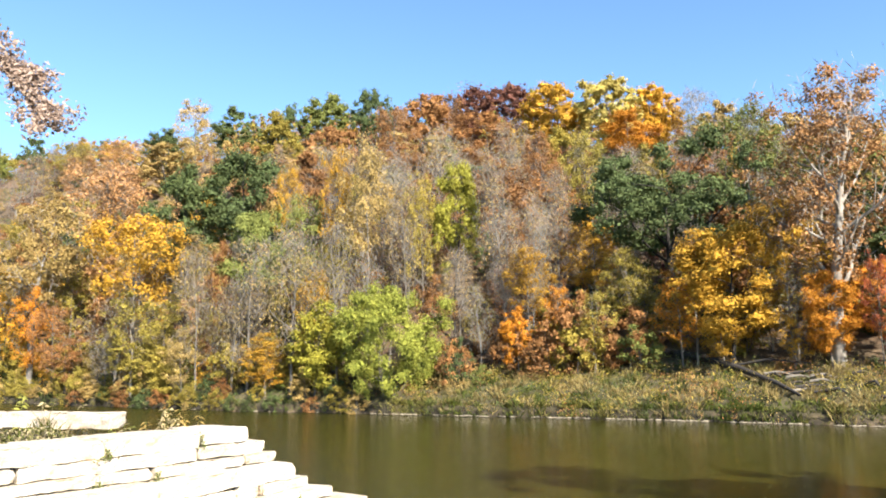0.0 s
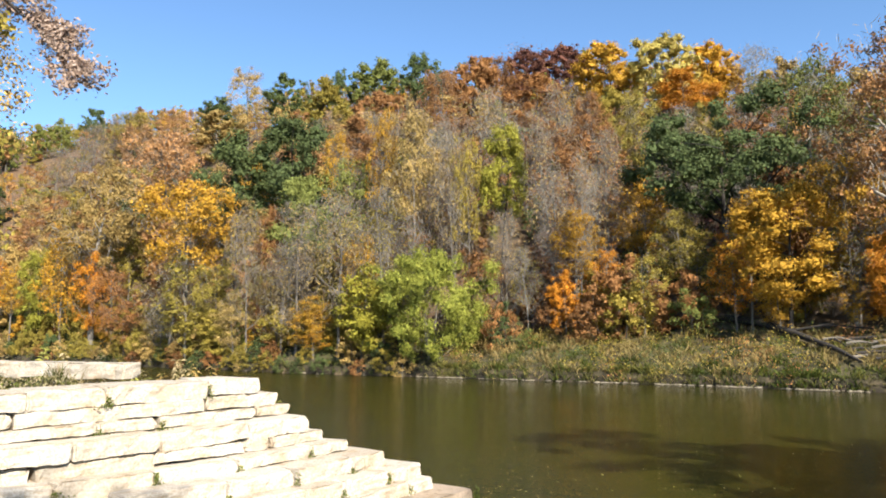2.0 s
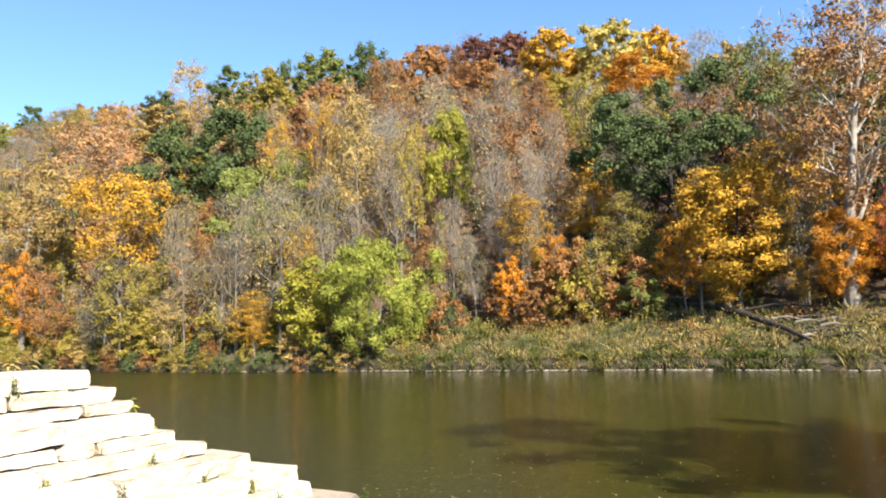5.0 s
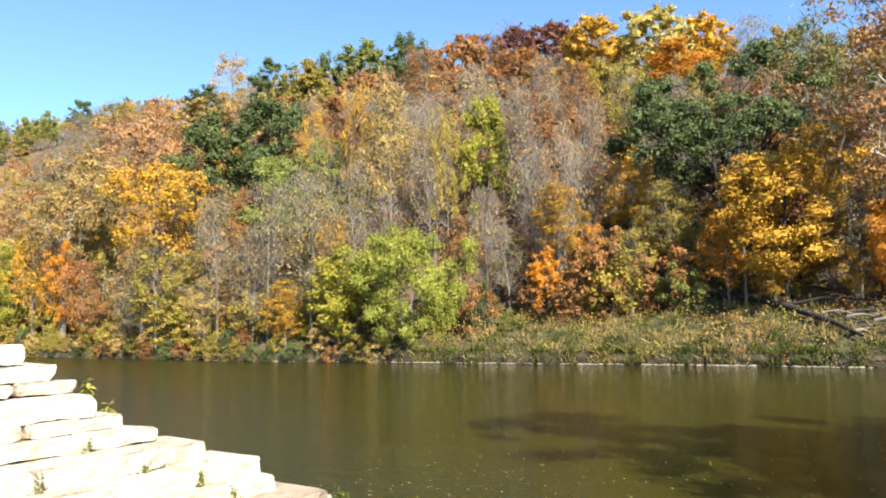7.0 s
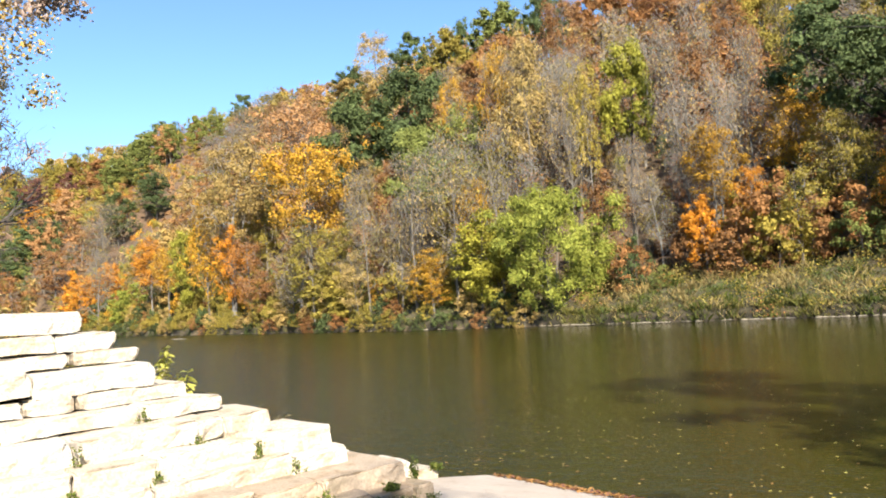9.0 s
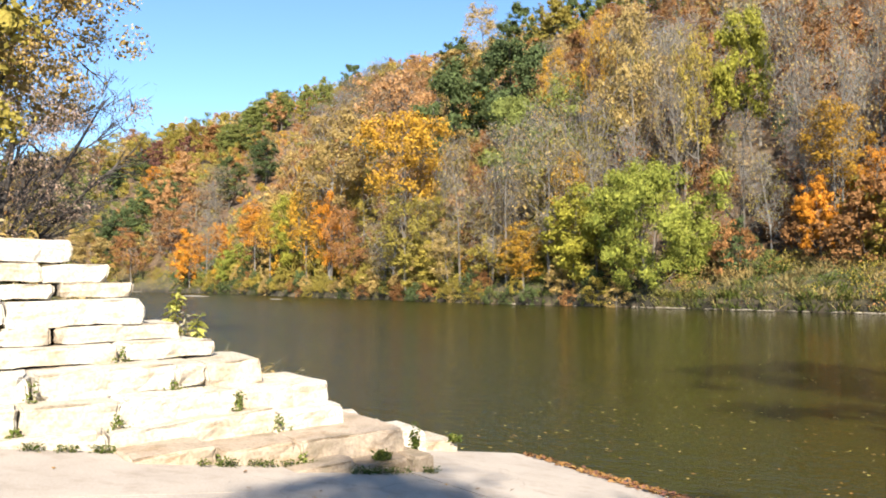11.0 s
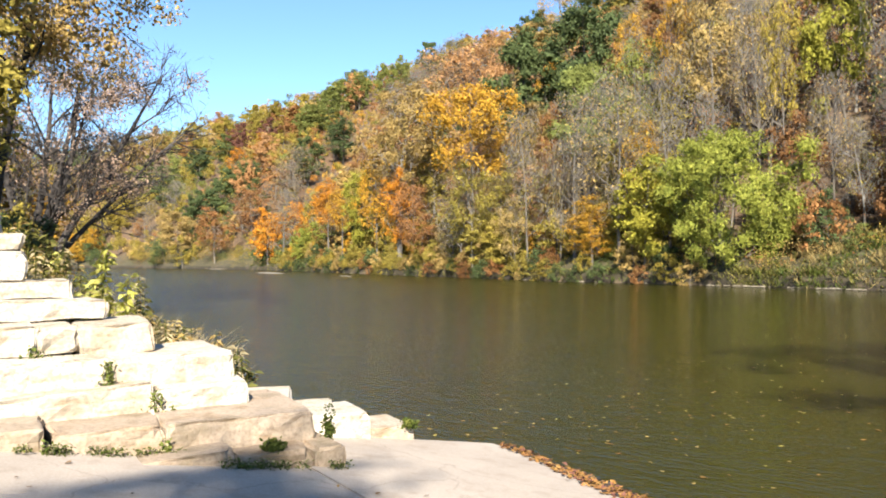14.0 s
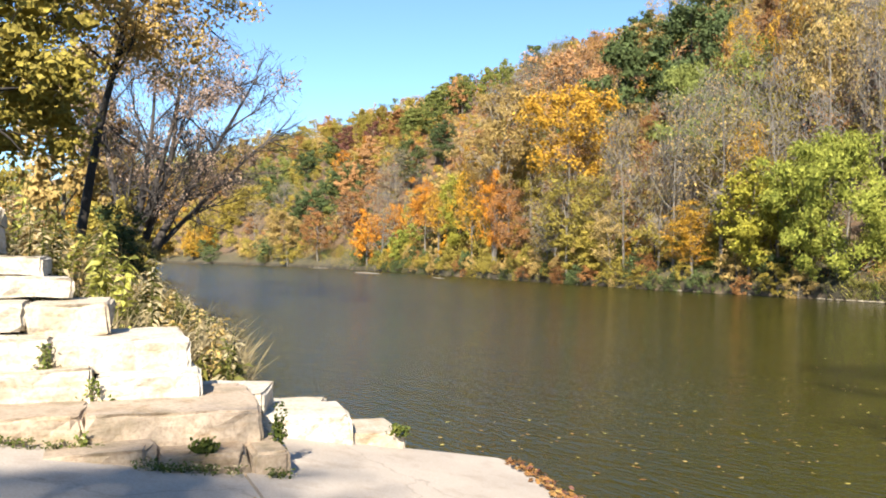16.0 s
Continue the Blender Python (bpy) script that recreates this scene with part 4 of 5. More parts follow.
rng = np.random.default_rng(9)
marks = []
for (tone, kind), spots in FEATURE.items():
    for x, y, high, wide, clear in spots:
        plant(kind, tone, int(abs(7.3 * x + 3.1 * y)) % len(MESHES[kind]), x, y, high * (1.0 if kind in ("bare", "thin", "airy") else 0.93), wide, rng.uniform(0, 360))
        marks.append((x, y, wide, clear))

# the big oak, the sycamores, the willow and the maple at the water
oak = tree_kind("oak_tree", "large spreading dark green oak with a dark trunk", "oak tree", BARK, LEAF["green"],
                tree_meshes(seed=41, height=15.8, width=17.5, first=0.50, limbs=16, leaves=27000, leaf=0.13, clumps=70, clump_r=1.1, solid=0.55, trunk_r=0.42, lift=0.05, corners=3), BLUFF)
oak.matrix_basis = pose(13.0, 66.3, 5.7)
syc = tree_kind("sycamore_tree", "tall sycamore with pale limbs and sparse rusty leaves", "sycamore tree", BARK_SYC, LEAF["sycamore"],
                tree_meshes(seed=47, height=22.8, width=13.5, first=0.30, limbs=18, leaves=10500, leaf=0.12, clumps=130, clump_r=0.8, solid=0.2, trunk_r=0.46, lift=0.18, corners=3, spray=1500), BLUFF)
syc.matrix_basis = pose(22.6, 54.2, 3.0)
pale = tree_kind("sycamore_tree", "tall leaning sycamore with white forked limbs and yellowing leaves", "sycamore tree", BARK_PALE, LEAF["tan"],
                 tree_meshes(seed=48, height=25, width=14, first=0.42, limbs=14, leaves=12000, leaf=0.15, clumps=80, clump_r=1.0, solid=0.3, trunk_r=0.36, lift=0.10, corners=3, spray=900, lean=0.08), BLUFF)
pale.matrix_basis = pose(-62.4, 83.4, 1.6)
willow = tree_kind("willow_tree", "bushy yellow-green willow leaning over the water", "willow tree", BARK_GREY, LEAF["willow"],
                   tree_meshes(seed=43, height=9.8, width=10.4, first=0.04, limbs=21, leaves=27000, leaf=0.088, clumps=95, clump_r=0.8, solid=0.5, trunk_r=0.14, stems=3, droop=0.075, shape=0.55), BLUFF)
willow.matrix_basis = pose(-13.0, 61.8, 0.9)
maple = tree_kind("maple_tree", "small yellow maple beside the willow", "maple tree", BARK_GREY, LEAF["lime"],
                  tree_meshes(seed=44, height=8.6, width=5.6, first=0.12, limbs=11, leaves=8000, leaf=0.12, clumps=44, clump_r=0.8, solid=0.4, corners=3, trunk_r=0.10), BLUFF)
maple.matrix_basis = pose(-20.0, 63.6, 1.0)
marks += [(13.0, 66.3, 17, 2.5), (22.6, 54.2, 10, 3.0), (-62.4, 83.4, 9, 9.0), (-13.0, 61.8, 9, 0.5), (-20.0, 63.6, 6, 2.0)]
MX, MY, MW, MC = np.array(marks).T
# about the mean of the camera's eye points on its way down the ramp
RAMP_EYE = np.array([1.5, 1.0, 3.0])
MR = np.hypot(MX - RAMP_EYE[0], MY - RAMP_EYE[1])
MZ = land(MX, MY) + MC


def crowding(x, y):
    """Whether a spot is taken, and how high a tree may grow there without hiding the marked trees up the slope from the
    mean camera eye on the ramp.
    """
    dx, dy = x - RAMP_EYE[0], y - RAMP_EYE[1]
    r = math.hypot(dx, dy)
    across = np.abs(dx * (MY - RAMP_EYE[1]) - dy * (MX - RAMP_EYE[0])) / MR
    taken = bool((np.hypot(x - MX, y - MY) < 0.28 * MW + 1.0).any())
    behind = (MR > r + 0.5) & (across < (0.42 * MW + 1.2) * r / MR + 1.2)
    top = (RAMP_EYE[2] + (MZ - RAMP_EYE[2]) * r / MR)[behind]
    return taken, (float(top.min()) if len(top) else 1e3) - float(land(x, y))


def fill_tone(x, y, d):
    """Which trees grow where: bare and olive low down, rust and tan high up, in loose drifts."""
    low, left = max(0.0, 1 - d / 30), min(1.0, max(0.0, (-x - 60) / 60))
    drift = math.sin(x * 0.13 + y * 0.05) * math.sin(y * 0.11 - x * 0.04)
    names = ["bare", "tan", "rust", "olive", "peach", "gold", "midgreen", "green"]
    w = np.array([0.42 - 0.24 * left, 0.17 + 0.1 * drift, 0.12 * (1 - low) + 0.04, 0.22 * low + 0.13 + 0.18 * left, 0.07, 0.06, 0.04 + 0.08 * left * (drift > 0), 0.03 + 0.10 * left * (drift < 0)])
    if -75 < x < -24 and d < 34:
        w += np.array([-0.1, 0.20, 0.05, -0.04, 0.10, 0.12, 0, -0.03])
    if x > -14:
        w += np.array([0.10, -0.14, 0.10, -0.08, -0.04, 0.03, 0, 0.06])
    if -36 < x < 6 and 8 < d < 52:
        w += np.array([0.40, -0.08, 0.03, -0.12, -1, -1, 0, 0])
    return names[rng.choice(8, p=w.clip(0) / w.clip(0).sum())]


loose = []
for d in (*np.arange(4, 42, 5.0), *np.arange(42, 98, 6.2)):
    for x in np.arange(-172, 74, 5.3):
        xx = x + rng.uniform(-2.3, 2.3)
        if (d < 9 and xx > -24) or xx > 34 + 0.42 * d:
            continue
        yy = float(far_y(xx)) + (d + rng.uniform(-2.0, 2.0)) / 0.9
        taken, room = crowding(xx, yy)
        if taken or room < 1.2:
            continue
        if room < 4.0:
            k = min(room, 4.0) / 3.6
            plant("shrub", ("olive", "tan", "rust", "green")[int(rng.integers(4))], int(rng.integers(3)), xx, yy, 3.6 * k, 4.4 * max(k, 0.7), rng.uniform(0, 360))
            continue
        tone = fill_tone(xx, yy, d)
        kind = "bare" if tone == "bare" else ("thin" if tone in ("tan", "olive", "rust") and d < 50 and rng.uniform() < 0.6 else "tall" if rng.uniform() < 0.6 else "round")
        if tone == "bare":
            tone = (("rust", "maroon", "olive") if -36 < xx < 8 else ("tan", "rust", "olive"))[int(rng.integers(3))]
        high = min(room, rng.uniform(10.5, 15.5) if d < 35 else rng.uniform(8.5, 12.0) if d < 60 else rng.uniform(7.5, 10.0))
        if d < 9 and xx > -24:
            high = min(high, rng.uniform(5.5, 9))
        wide = high * rng.uniform(0.5, 0.75)
        variant = int(rng.integers(len(MESHES[kind])))
        if d < 42 and -110 < xx < 45:
            plant(kind, tone, variant, xx, yy, high, wide, rng.uniform(0, 360))
        else:
            loose.append((kind, tone, variant, xx, yy, high, wide))

# understorey
for i in range(195):
    xx = rng.uniform(-130, 45) if i < 150 else rng.uniform(-6, 34)
    d = rng.uniform(1.2 if xx < -19 else 2.2, 7) if rng.uniform() < 0.6 else rng.uniform(8, 30)
    if i >= 150:
        d = rng.uniform(7, 26)
    yy = float(far_y(xx)) + d / 0.9
    if np.hypot(xx + 12.3, yy - 63) < 5 or (11 < xx < 27 and d < 8):
        continue
    tone = ("olive", "tan", "willow", "midgreen", "rust", "gold", "green")[int(rng.choice(7, p=[0.34, 0.20, 0.04, 0.12, 0.14, 0.04, 0.12]))]
    # darker leaf tones here stand in for the shade under the right-hand trees
    if i >= 150:
        tone = ("rust", "green", "maroon", "olive")[int(rng.choice(4, p=[0.35, 0.3, 0.2, 0.15]))]
    if d < 7.5 and xx > -14 and tone in ("tan", "gold", "willow"):
        tone = "rust"
    k = rng.uniform(0.45, 0.95) if (d < 5 and xx > -12) else rng.uniform(0.7, 1.5)
    plant("shrub", tone, int(rng.integers(3)), xx, yy, 3.4 * k * rng.uniform(0.9, 1.3), 4.0 * k, rng.uniform(0, 360))


# undergrowth leaning over the water downstream of the willow
for x in np.arange(-128, -16, 1.35):
    xx = x + rng.uniform(-0.8, 0.8)
    d = rng.uniform(0.25, 1.2) if rng.uniform() < 0.6 else rng.uniform(1.2, 4.5)
    yy = float(far_y(xx)) + d / 0.9
    k = rng.uniform(0.45, 0.9) if d < 1.2 else rng.uniform(0.6, 1.25)
    tone = ("olive", "tan", "willow", "green", "rust", "midgreen", "gold")[int(rng.choice(7, p=[0.40, 0.22, 0.05, 0.12, 0.15, 0.03, 0.03]))]
    plant("shrub", tone, int(rng.integers(3)), xx, yy, 3.4 * k, 4.0 * k * rng.uniform(0.8, 1.1), rng.uniform(0, 360))


# low growth hanging over the water's edge
for x in np.arange(-110, -14, 1.6):
    xx = x + rng.uniform(-0.7, 0.7)
    d = rng.uniform(-0.25, 0.45)
    yy = float(far_y(xx)) + d / 0.9
    if rng.uniform() < 0.25:
        continue
    k = rng.uniform(0.30, 0.62)
    tone = ("green", "olive", "rust", "tan")[int(rng.choice(4, p=[0.2, 0.38, 0.2, 0.22]))]
    plant("shrub", tone, int(rng.integers(3)), xx, yy, 3.4 * k, 4.6 * k, rng.uniform(0, 360))


# ---- woods further off, one mass ----
def fast_mesh(name, verts, quads_, mats, index=None):
    me = bpy.data.meshes.new(name)
    verts = np.asarray(verts, np.float32)
    quads_, tris = [np.asarray(q, np.int32).reshape(-1, k) for q, k in zip(quads_ if isinstance(quads_, tuple) else (quads_, []), (4, 3))]
    sizes = np.r_[np.full(len(quads_), 4), np.full(len(tris), 3)].astype(np.int32)
    me.vertices.add(len(verts))
    me.vertices.foreach_set("co", verts.ravel())
    me.loops.add(int(sizes.sum()))
    me.loops.foreach_set("vertex_index", np.r_[quads_.ravel(), tris.ravel()])
    me.polygons.add(len(sizes))
    me.polygons.foreach_set("loop_start", np.r_[0, np.cumsum(sizes)[:-1]].astype(np.int32))
    for m in mats:
        me.materials.append(m)
    if index is not None:
        me.polygons.foreach_set("material_index", np.asarray(index, np.int32))
    me.update(calc_edges=True)
    return new(name, me)


TONE_LIST = list(LEAF)
MATS = [LEAF[k] for k in TONE_LIST] + [BARK_GREY]
LIGHT = {"tall": [tree_meshes(seed=s, height=14, width=8, first=0.12, limbs=2, leaves=850, leaf=0.26, clumps=24, clump_r=1.0, trunk_r=0.15, solid=0.4, corners=3, forks=1) for s in (51, 52)],
         "round": [tree_meshes(seed=s, height=12, width=10, first=0.1, limbs=2, leaves=960, leaf=0.27, clumps=26, clump_r=1.2, trunk_r=0.15, solid=0.4, corners=3, forks=1) for s in (53, 54)],
         "bare": [tree_meshes(seed=s, height=14, width=6.5, first=0.22, limbs=5, leaves=300, leaf=0.15, corners=3, clumps=40, clump_r=1.2, solid=0, trunk_r=0.14, lift=0.2, spray=330) for s in (55, 56)]}
LIGHT["thin"] = LIGHT["tall"]
FAR = {"tall": [tree_meshes(seed=s, height=14, width=8, first=0.05, limbs=1, leaves=820, leaf=0.31, clumps=14, clump_r=1.5, trunk_r=0.15, solid=0.25, corners=3, forks=1) for s in (57, 58)],
       "round": [tree_meshes(seed=s, height=12, width=10, first=0.05, limbs=1, leaves=880, leaf=0.32, clumps=14, clump_r=1.8, trunk_r=0.15, solid=0.25, corners=3, forks=1) for s in (59, 60)]}
for x in np.arange(-170, 58, 4.2):          # along the crest
    d = rng.uniform(86, 95)
    yy = float(far_y(x)) + d / 0.9
    high = rng.uniform(6.5, 9.5) if x < -40 else rng.uniform(9.0, 12.0)
    if x < 34 + 0.42 * d:
        loose.append((("tall", "round", "bare")[int(rng.integers(3))], ("tan", "rust", "olive", "green")[int(rng.integers(4))], 0, x, yy, high, high * rng.uniform(0.7, 0.95)))
for x in np.arange(-900, -560, 19.0):          # the valley's end
    for d in np.arange(4, 106, 17.0):
        xx = x + rng.uniform(-5, 5)
        loose.append(("round", ("olive", "tan", "midgreen")[int(rng.integers(3))], 0, xx, float(far_y(xx)) + (d + rng.uniform(-4, 4)) / 0.9, rng.uniform(13, 17), rng.uniform(17, 21)))
for x in np.arange(-560, -170, 8.6):
    for d in np.arange(1.5, 106, 8.2):
        xx = x + rng.uniform(-3.5, 3.5)
        yy = float(far_y(xx)) + (d + rng.uniform(-3, 3)) / 0.9
        tint = noise.noise(Vector((xx * 0.03, yy * 0.05, 3.0))) + rng.normal(0, 0.08)
        tone = "green" if tint < -0.25 else "midgreen" if tint < -0.1 else "olive" if tint < 0.12 else "tan" if tint < 0.28 else "rust"
        kind = "tall" if rng.uniform() < 0.5 else "round"
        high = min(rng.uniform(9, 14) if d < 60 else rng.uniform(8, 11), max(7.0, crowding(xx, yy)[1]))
        loose.append((kind, tone, 0, xx, yy, high, high * rng.uniform(0.65, 0.95)))
allv, allq, allt, qi, ti, at = [], [], [], [], [], 0
for kind, tone, variant, x, y, high, wide in loose:
    (tv, tf), (bv, bf), (cv, cf) = (FAR if x < -176 else LIGHT)[kind][int(rng.integers(2))]
    tv, tf = tv + bv, tf + [tuple(k + len(tv) for k in q) for q in bf]
    h0, w0 = BASE[kind]
    turn = rng.uniform(0, 6.28)
    c, s = math.cos(turn), math.sin(turn)
    v = np.concatenate([np.array(tv), cv])
    v = np.stack([(c * v[:, 0] - s * v[:, 1]) * wide / w0, (s * v[:, 0] + c * v[:, 1]) * wide / w0, v[:, 2] * high / h0], -1) + np.array([x, y, float(land(x, y)) - 0.1])
    k = TONE_LIST.index(tone)
    cores = [q for q in cf if len(q) == 4]
    leaves = np.array([q for q in cf if len(q) == 3]) + len(tv) + at
    allv.append(v)
    allq.append(np.array(tf) + at)
    qi.append(np.full(len(tf), len(TONE_LIST)))
    if cores:
        allq.append(np.array(cores) + len(tv) + at)
        qi.append(np.full(len(cores), k))
    allt.append(leaves)
    ti.append(np.full(len(leaves), k))
    at += len(v)
woods = fast_mesh("woods", np.concatenate(allv), (np.concatenate(allq), np.concatenate(allt)), MATS, np.concatenate(qi + ti))
tagged(woods, "dense mixed autumn woods covering the bluff", "woods", kind="stuff")


# ---- grass and weeds ----
def blades(rng, xs, ys, base, high, wide, lean=0.35):
    n = len(xs)
    root = np.stack([xs, ys, base], -1)
    az = rng.uniform(0, 6.28, n)
    side = np.stack([np.cos(az), np.sin(az), 0 * az], -1) * (wide * rng.uniform(0.6, 1.4, n))[:, None]
    top = root + np.stack([rng.normal(0, lean, n), rng.normal(0, lean, n), np.ones(n)], -1) * (high * rng.uniform(0.5, 1.3, n))[:, None]
    mid = (root + top) / 2 + np.array([0, 0, 0.05])
    v = np.stack([root, mid + side, top, mid - side], 1).reshape(-1, 3)
    return v, np.arange(4 * n).reshape(-1, 4)


n = 80000
xs = rng.uniform(-140, 45, n)
dd = rng.uniform(0.0, 1.0, n) ** 1.2 * 7.0
ys = far_y(xs) + dd / 0.9
patch = np.sin(xs * 0.9 + 2 * np.sin(ys)) * np.sin(xs * 0.23 + ys * 0.4) + 0.5 * np.sin(xs * 3.1) * np.sin(ys * 2.3 + xs) + rng.normal(0, 0.15, n)
tuft = np.sin(xs * 2.3 + 1.7 * np.sin(ys * 1.9)) * np.sin(ys * 2.9 + xs * 0.7)
keep = (tuft > rng.uniform(-1.1, 0.1, n)) & ((xs > -11) | (rng.uniform(0, 1, n) < 0.10))
xs, ys, patch, tuft, dd = xs[keep], ys[keep], patch[keep], tuft[keep], dd[keep]
v, q = blades(rng, xs, ys, land(xs, ys) - 0.05, 0.24 + 0.5 * np.clip(tuft, 0, 1) + np.where(patch > 0.3, 0.25, 0), np.full(len(xs), 0.042), 0.6)
bank = fast_mesh("bank_grass", v, q, [GRASS, STRAW, MOSS], np.where(patch > 0.15, 1, np.where(patch < -0.4, 2, 0)))
tagged(bank, "rough green and straw-coloured grass along the far bank", "grass", kind="stuff")

# low brush between the grass and the trees
tones = ["olive", "rust", "midgreen", "green", "tan", "willow"]
cv, cr, ci = [], [], []
for i in range(2000):
    x = rng.uniform(-130, 42) if i < 1500 else rng.uniform(-230, -95) if i < 1760 else rng.uniform(-12, 36)
    d = rng.uniform(0.0, 1.0) ** 1.2 * 7.5 + (0.05 if x > -13 else 0.9)
    y = float(far_y(x)) + d / 0.9
    if abs(x - np.interp(y, [49.8, 51.8, 55.3, 58.8, 61.3], [18.1, 17.2, 15.7, 13.8, 11.2])) < 1.1:          # clear of the fallen trunk
        continue
    r = rng.uniform(0.25, 0.75) * (1.3 if x < -20 else 1.0) * (1.6 if i % 5 == 0 else 1.0) * (2.7 if x < -130 else 1.5 if i >= 1760 else 1.0)
    cv.append((x, y, float(land(x, y)) + 0.35 * r))
    cr.append(r)
    drift = noise.noise(Vector((x * 0.22, y * 0.35, 1.0))) + rng.normal(0, 0.07)
    if x > -12:
        ci.append(3 if drift < -0.16 else 0 if drift < 0.06 else 1 if drift < 0.42 else 4)
    else:
        ci.append(3 if drift < -0.16 else 2 if drift < -0.08 else 0 if drift < 0.22 else 1 if drift < 0.36 else 4)
bv, bf, bi, at = [], [], [], 0
for k in range(6):
    some = np.array(ci) == k
    if not some.any():
        continue
    vv, ff = leaf_clumps(rng, np.array(cv)[some], np.array(cr)[some], int(some.sum()) * 56, 0.062, np.array([0, 200.0, -100.0]), 0.0, 0.0, 4)
    bv.append(vv)
    bf.append(np.array(ff) + at)
    bi.append(np.full(len(ff), k))
    at += len(vv)
tagged(fast_mesh("bank_brush", np.concatenate(bv), np.concatenate(bf), [LEAF[k] for k in tones], np.concatenate(bi)), "low green and brown brush on the far bank", "brush", kind="stuff")

# grass hanging over the water's edge
n = 16000
xs = rng.uniform(-130, 42, n)
ys = far_y(xs) + rng.uniform(-0.12, 0.55, n) / 0.9
tuft = np.sin(xs * 1.9 + 2 * np.sin(xs * 0.7))
keep = (tuft > rng.uniform(-1.6, 0.6, n)) & ((xs > -12) | (rng.uniform(0, 1, n) < 0.25))
xs, ys, tuft = xs[keep], ys[keep], tuft[keep]
v, q = blades(rng, xs, ys - 0.05, np.maximum(land(xs, ys), 0) + 0.02, 0.36 + 0.22 * tuft, np.full(len(xs), 0.04), 0.7)
tagged(fast_mesh("edge_grass", v, q, [MOSS, GRASS], (np.sin(xs * 0.37) > 0.2).astype(int)), "dark grass hanging over the far waterline", "grass", kind="stuff")

# stones at the far waterline
pv, pq = [], []
for i in range(620):
    x = rng.uniform(-14, 30) if i < 520 else rng.uniform(-110, -14)
    y = float(far_y(x)) - rng.uniform(-0.15, 0.45)
    r = rng.uniform(0.04, 0.2)
    if math.sin(x * 0.9) + math.sin(x * 2.3) < -0.9 or rng.uniform() < (0.15 if x > -14 else 0.55):
        continue
    c = np.array([x, y, 0.02])
    ring = [c + np.array([math.cos(a) * r * rng.uniform(0.8, 1.6), math.sin(a) * r * 0.7, 0]) for a in (0, 1.57, 3.14, 4.71)]
    up = [(g - c) * 0.55 + c + np.array([0, 0, r * rng.uniform(0.25, 0.5)]) for g in ring]
    b = len(pv)
    pv += ring + up
    pq += [(b, b + 1, b + 5, b + 4), (b + 1, b + 2, b + 6, b + 5), (b + 2, b + 3, b + 7, b + 6), (b + 3, b, b + 4, b + 7), (b + 4, b + 5, b + 6, b + 7)]
MUD = plain_mat("pale_mud", (0.08, 0.068, 0.048), (0.23, 0.20, 0.148), 3.0)
tagged(fast_mesh("shore_stones", pv, pq, [MUD]), "pale stones and roots along the far waterline", "stones", kind="stuff")


def gravel_bar(x, y, length, width, high, turn):
    bm = bmesh.new()
    bmesh.ops.create_grid(bm, x_segments=24, y_segments=8, size=1)
    for w in bm.verts:
        r = min(1.0, math.hypot(w.co.x, w.co.y))
        w.co = Vector((w.co.x * length / 2, w.co.y * width / 2, (1 - r * r) * high - 0.08 + 0.06 * noise.noise(Vector((w.co.x * 4, w.co.y * 3, x)))))
    me = bpy.data.meshes.new("gravel_bar")
    bm.to_mesh(me)
    bm.free()
    me.materials.append(MUD)
    ob = new("gravel_bar", me)
    ob.matrix_basis = pose(x, y, 0, 0, 0, turn)
    return tagged(ob, "low pale gravel bar in the river", "gravel bar", kind="structure")


gravel_bar(-93, 86.5, 17, 3.0, 0.26, -25)
gravel_bar(-64, 74.5, 6, 0.9, 0.16, -25)
gravel_bar(-150, 118, 16, 2.5, 0.2, -18)

# fallen log and driftwood on the far bank
log = tagged(new("fallen_log"), "dark fallen tree trunk lying down the bank", "log")
tb = Tubes()
tb.run([(11.2, 61.3, 5.0), (13.8, 58.8, 4.55), (15.7, 55.3, 3.6), (17.2, 51.8, 2.65), (18.1, 49.8, 1.85)], [0.34, 0.31, 0.26, 0.18, 0.09], 8)
mesh_ob("trunk", tb.v, tb.f, BARK, log, smooth=True)
tb = Tubes()
tb.run([(15.2, 56.2, 3.8), (17.6, 55.0, 4.3), (20.3, 53.6, 4.0)], [0.13, 0.10, 0.04], 5)
mesh_ob("branch", tb.v, tb.f, BARK, log, smooth=True)
for i in range(34):
    x, d = rng.uniform(17.0, 29), rng.uniform(1.2, 5.0)
    y = float(far_y(x)) + d / 0.9
    tb = Tubes()
    L, az = rng.uniform(1.2, 3.6), rng.normal(0, 0.5) - 0.5
    z = float(land(x, y)) + rng.uniform(0.15, 0.5)
    e = (x + L * math.cos(az), y + L * math.sin(az) * 0.5)
    tb.run([(x, y, z), ((x + e[0]) / 2, (y + e[1]) / 2, z + 0.15), (*e, float(land(*e)) + 0.15)], [0.13, 0.10, 0.04], 6)
    tagged(mesh_ob("driftwood", tb.v, tb.f, BARK_GREY if i % 4 == 0 else BARK, smooth=True), "grey driftwood branch lying on the far bank", "driftwood", "driftwood pile")

# ---- near bank, beyond the terrace ----
NEARBANK = "trees on the near bank"
lean = tree_kind("leaning_tree", "dark many-stemmed tree leaning over the river, thin dusky leaves", "tree", BARK_DUSK, LEAF["blush"],
                 tree_meshes(seed=61, height=17.0, width=13.5, first=0.26, limbs=30, leaves=13500, leaf=0.085, clumps=80, clump_r=0.9, solid=0, trunk_r=0.40, stems=6, twigs=8, lift=0.06, aim=1.17, spray=4600), NEARBANK)
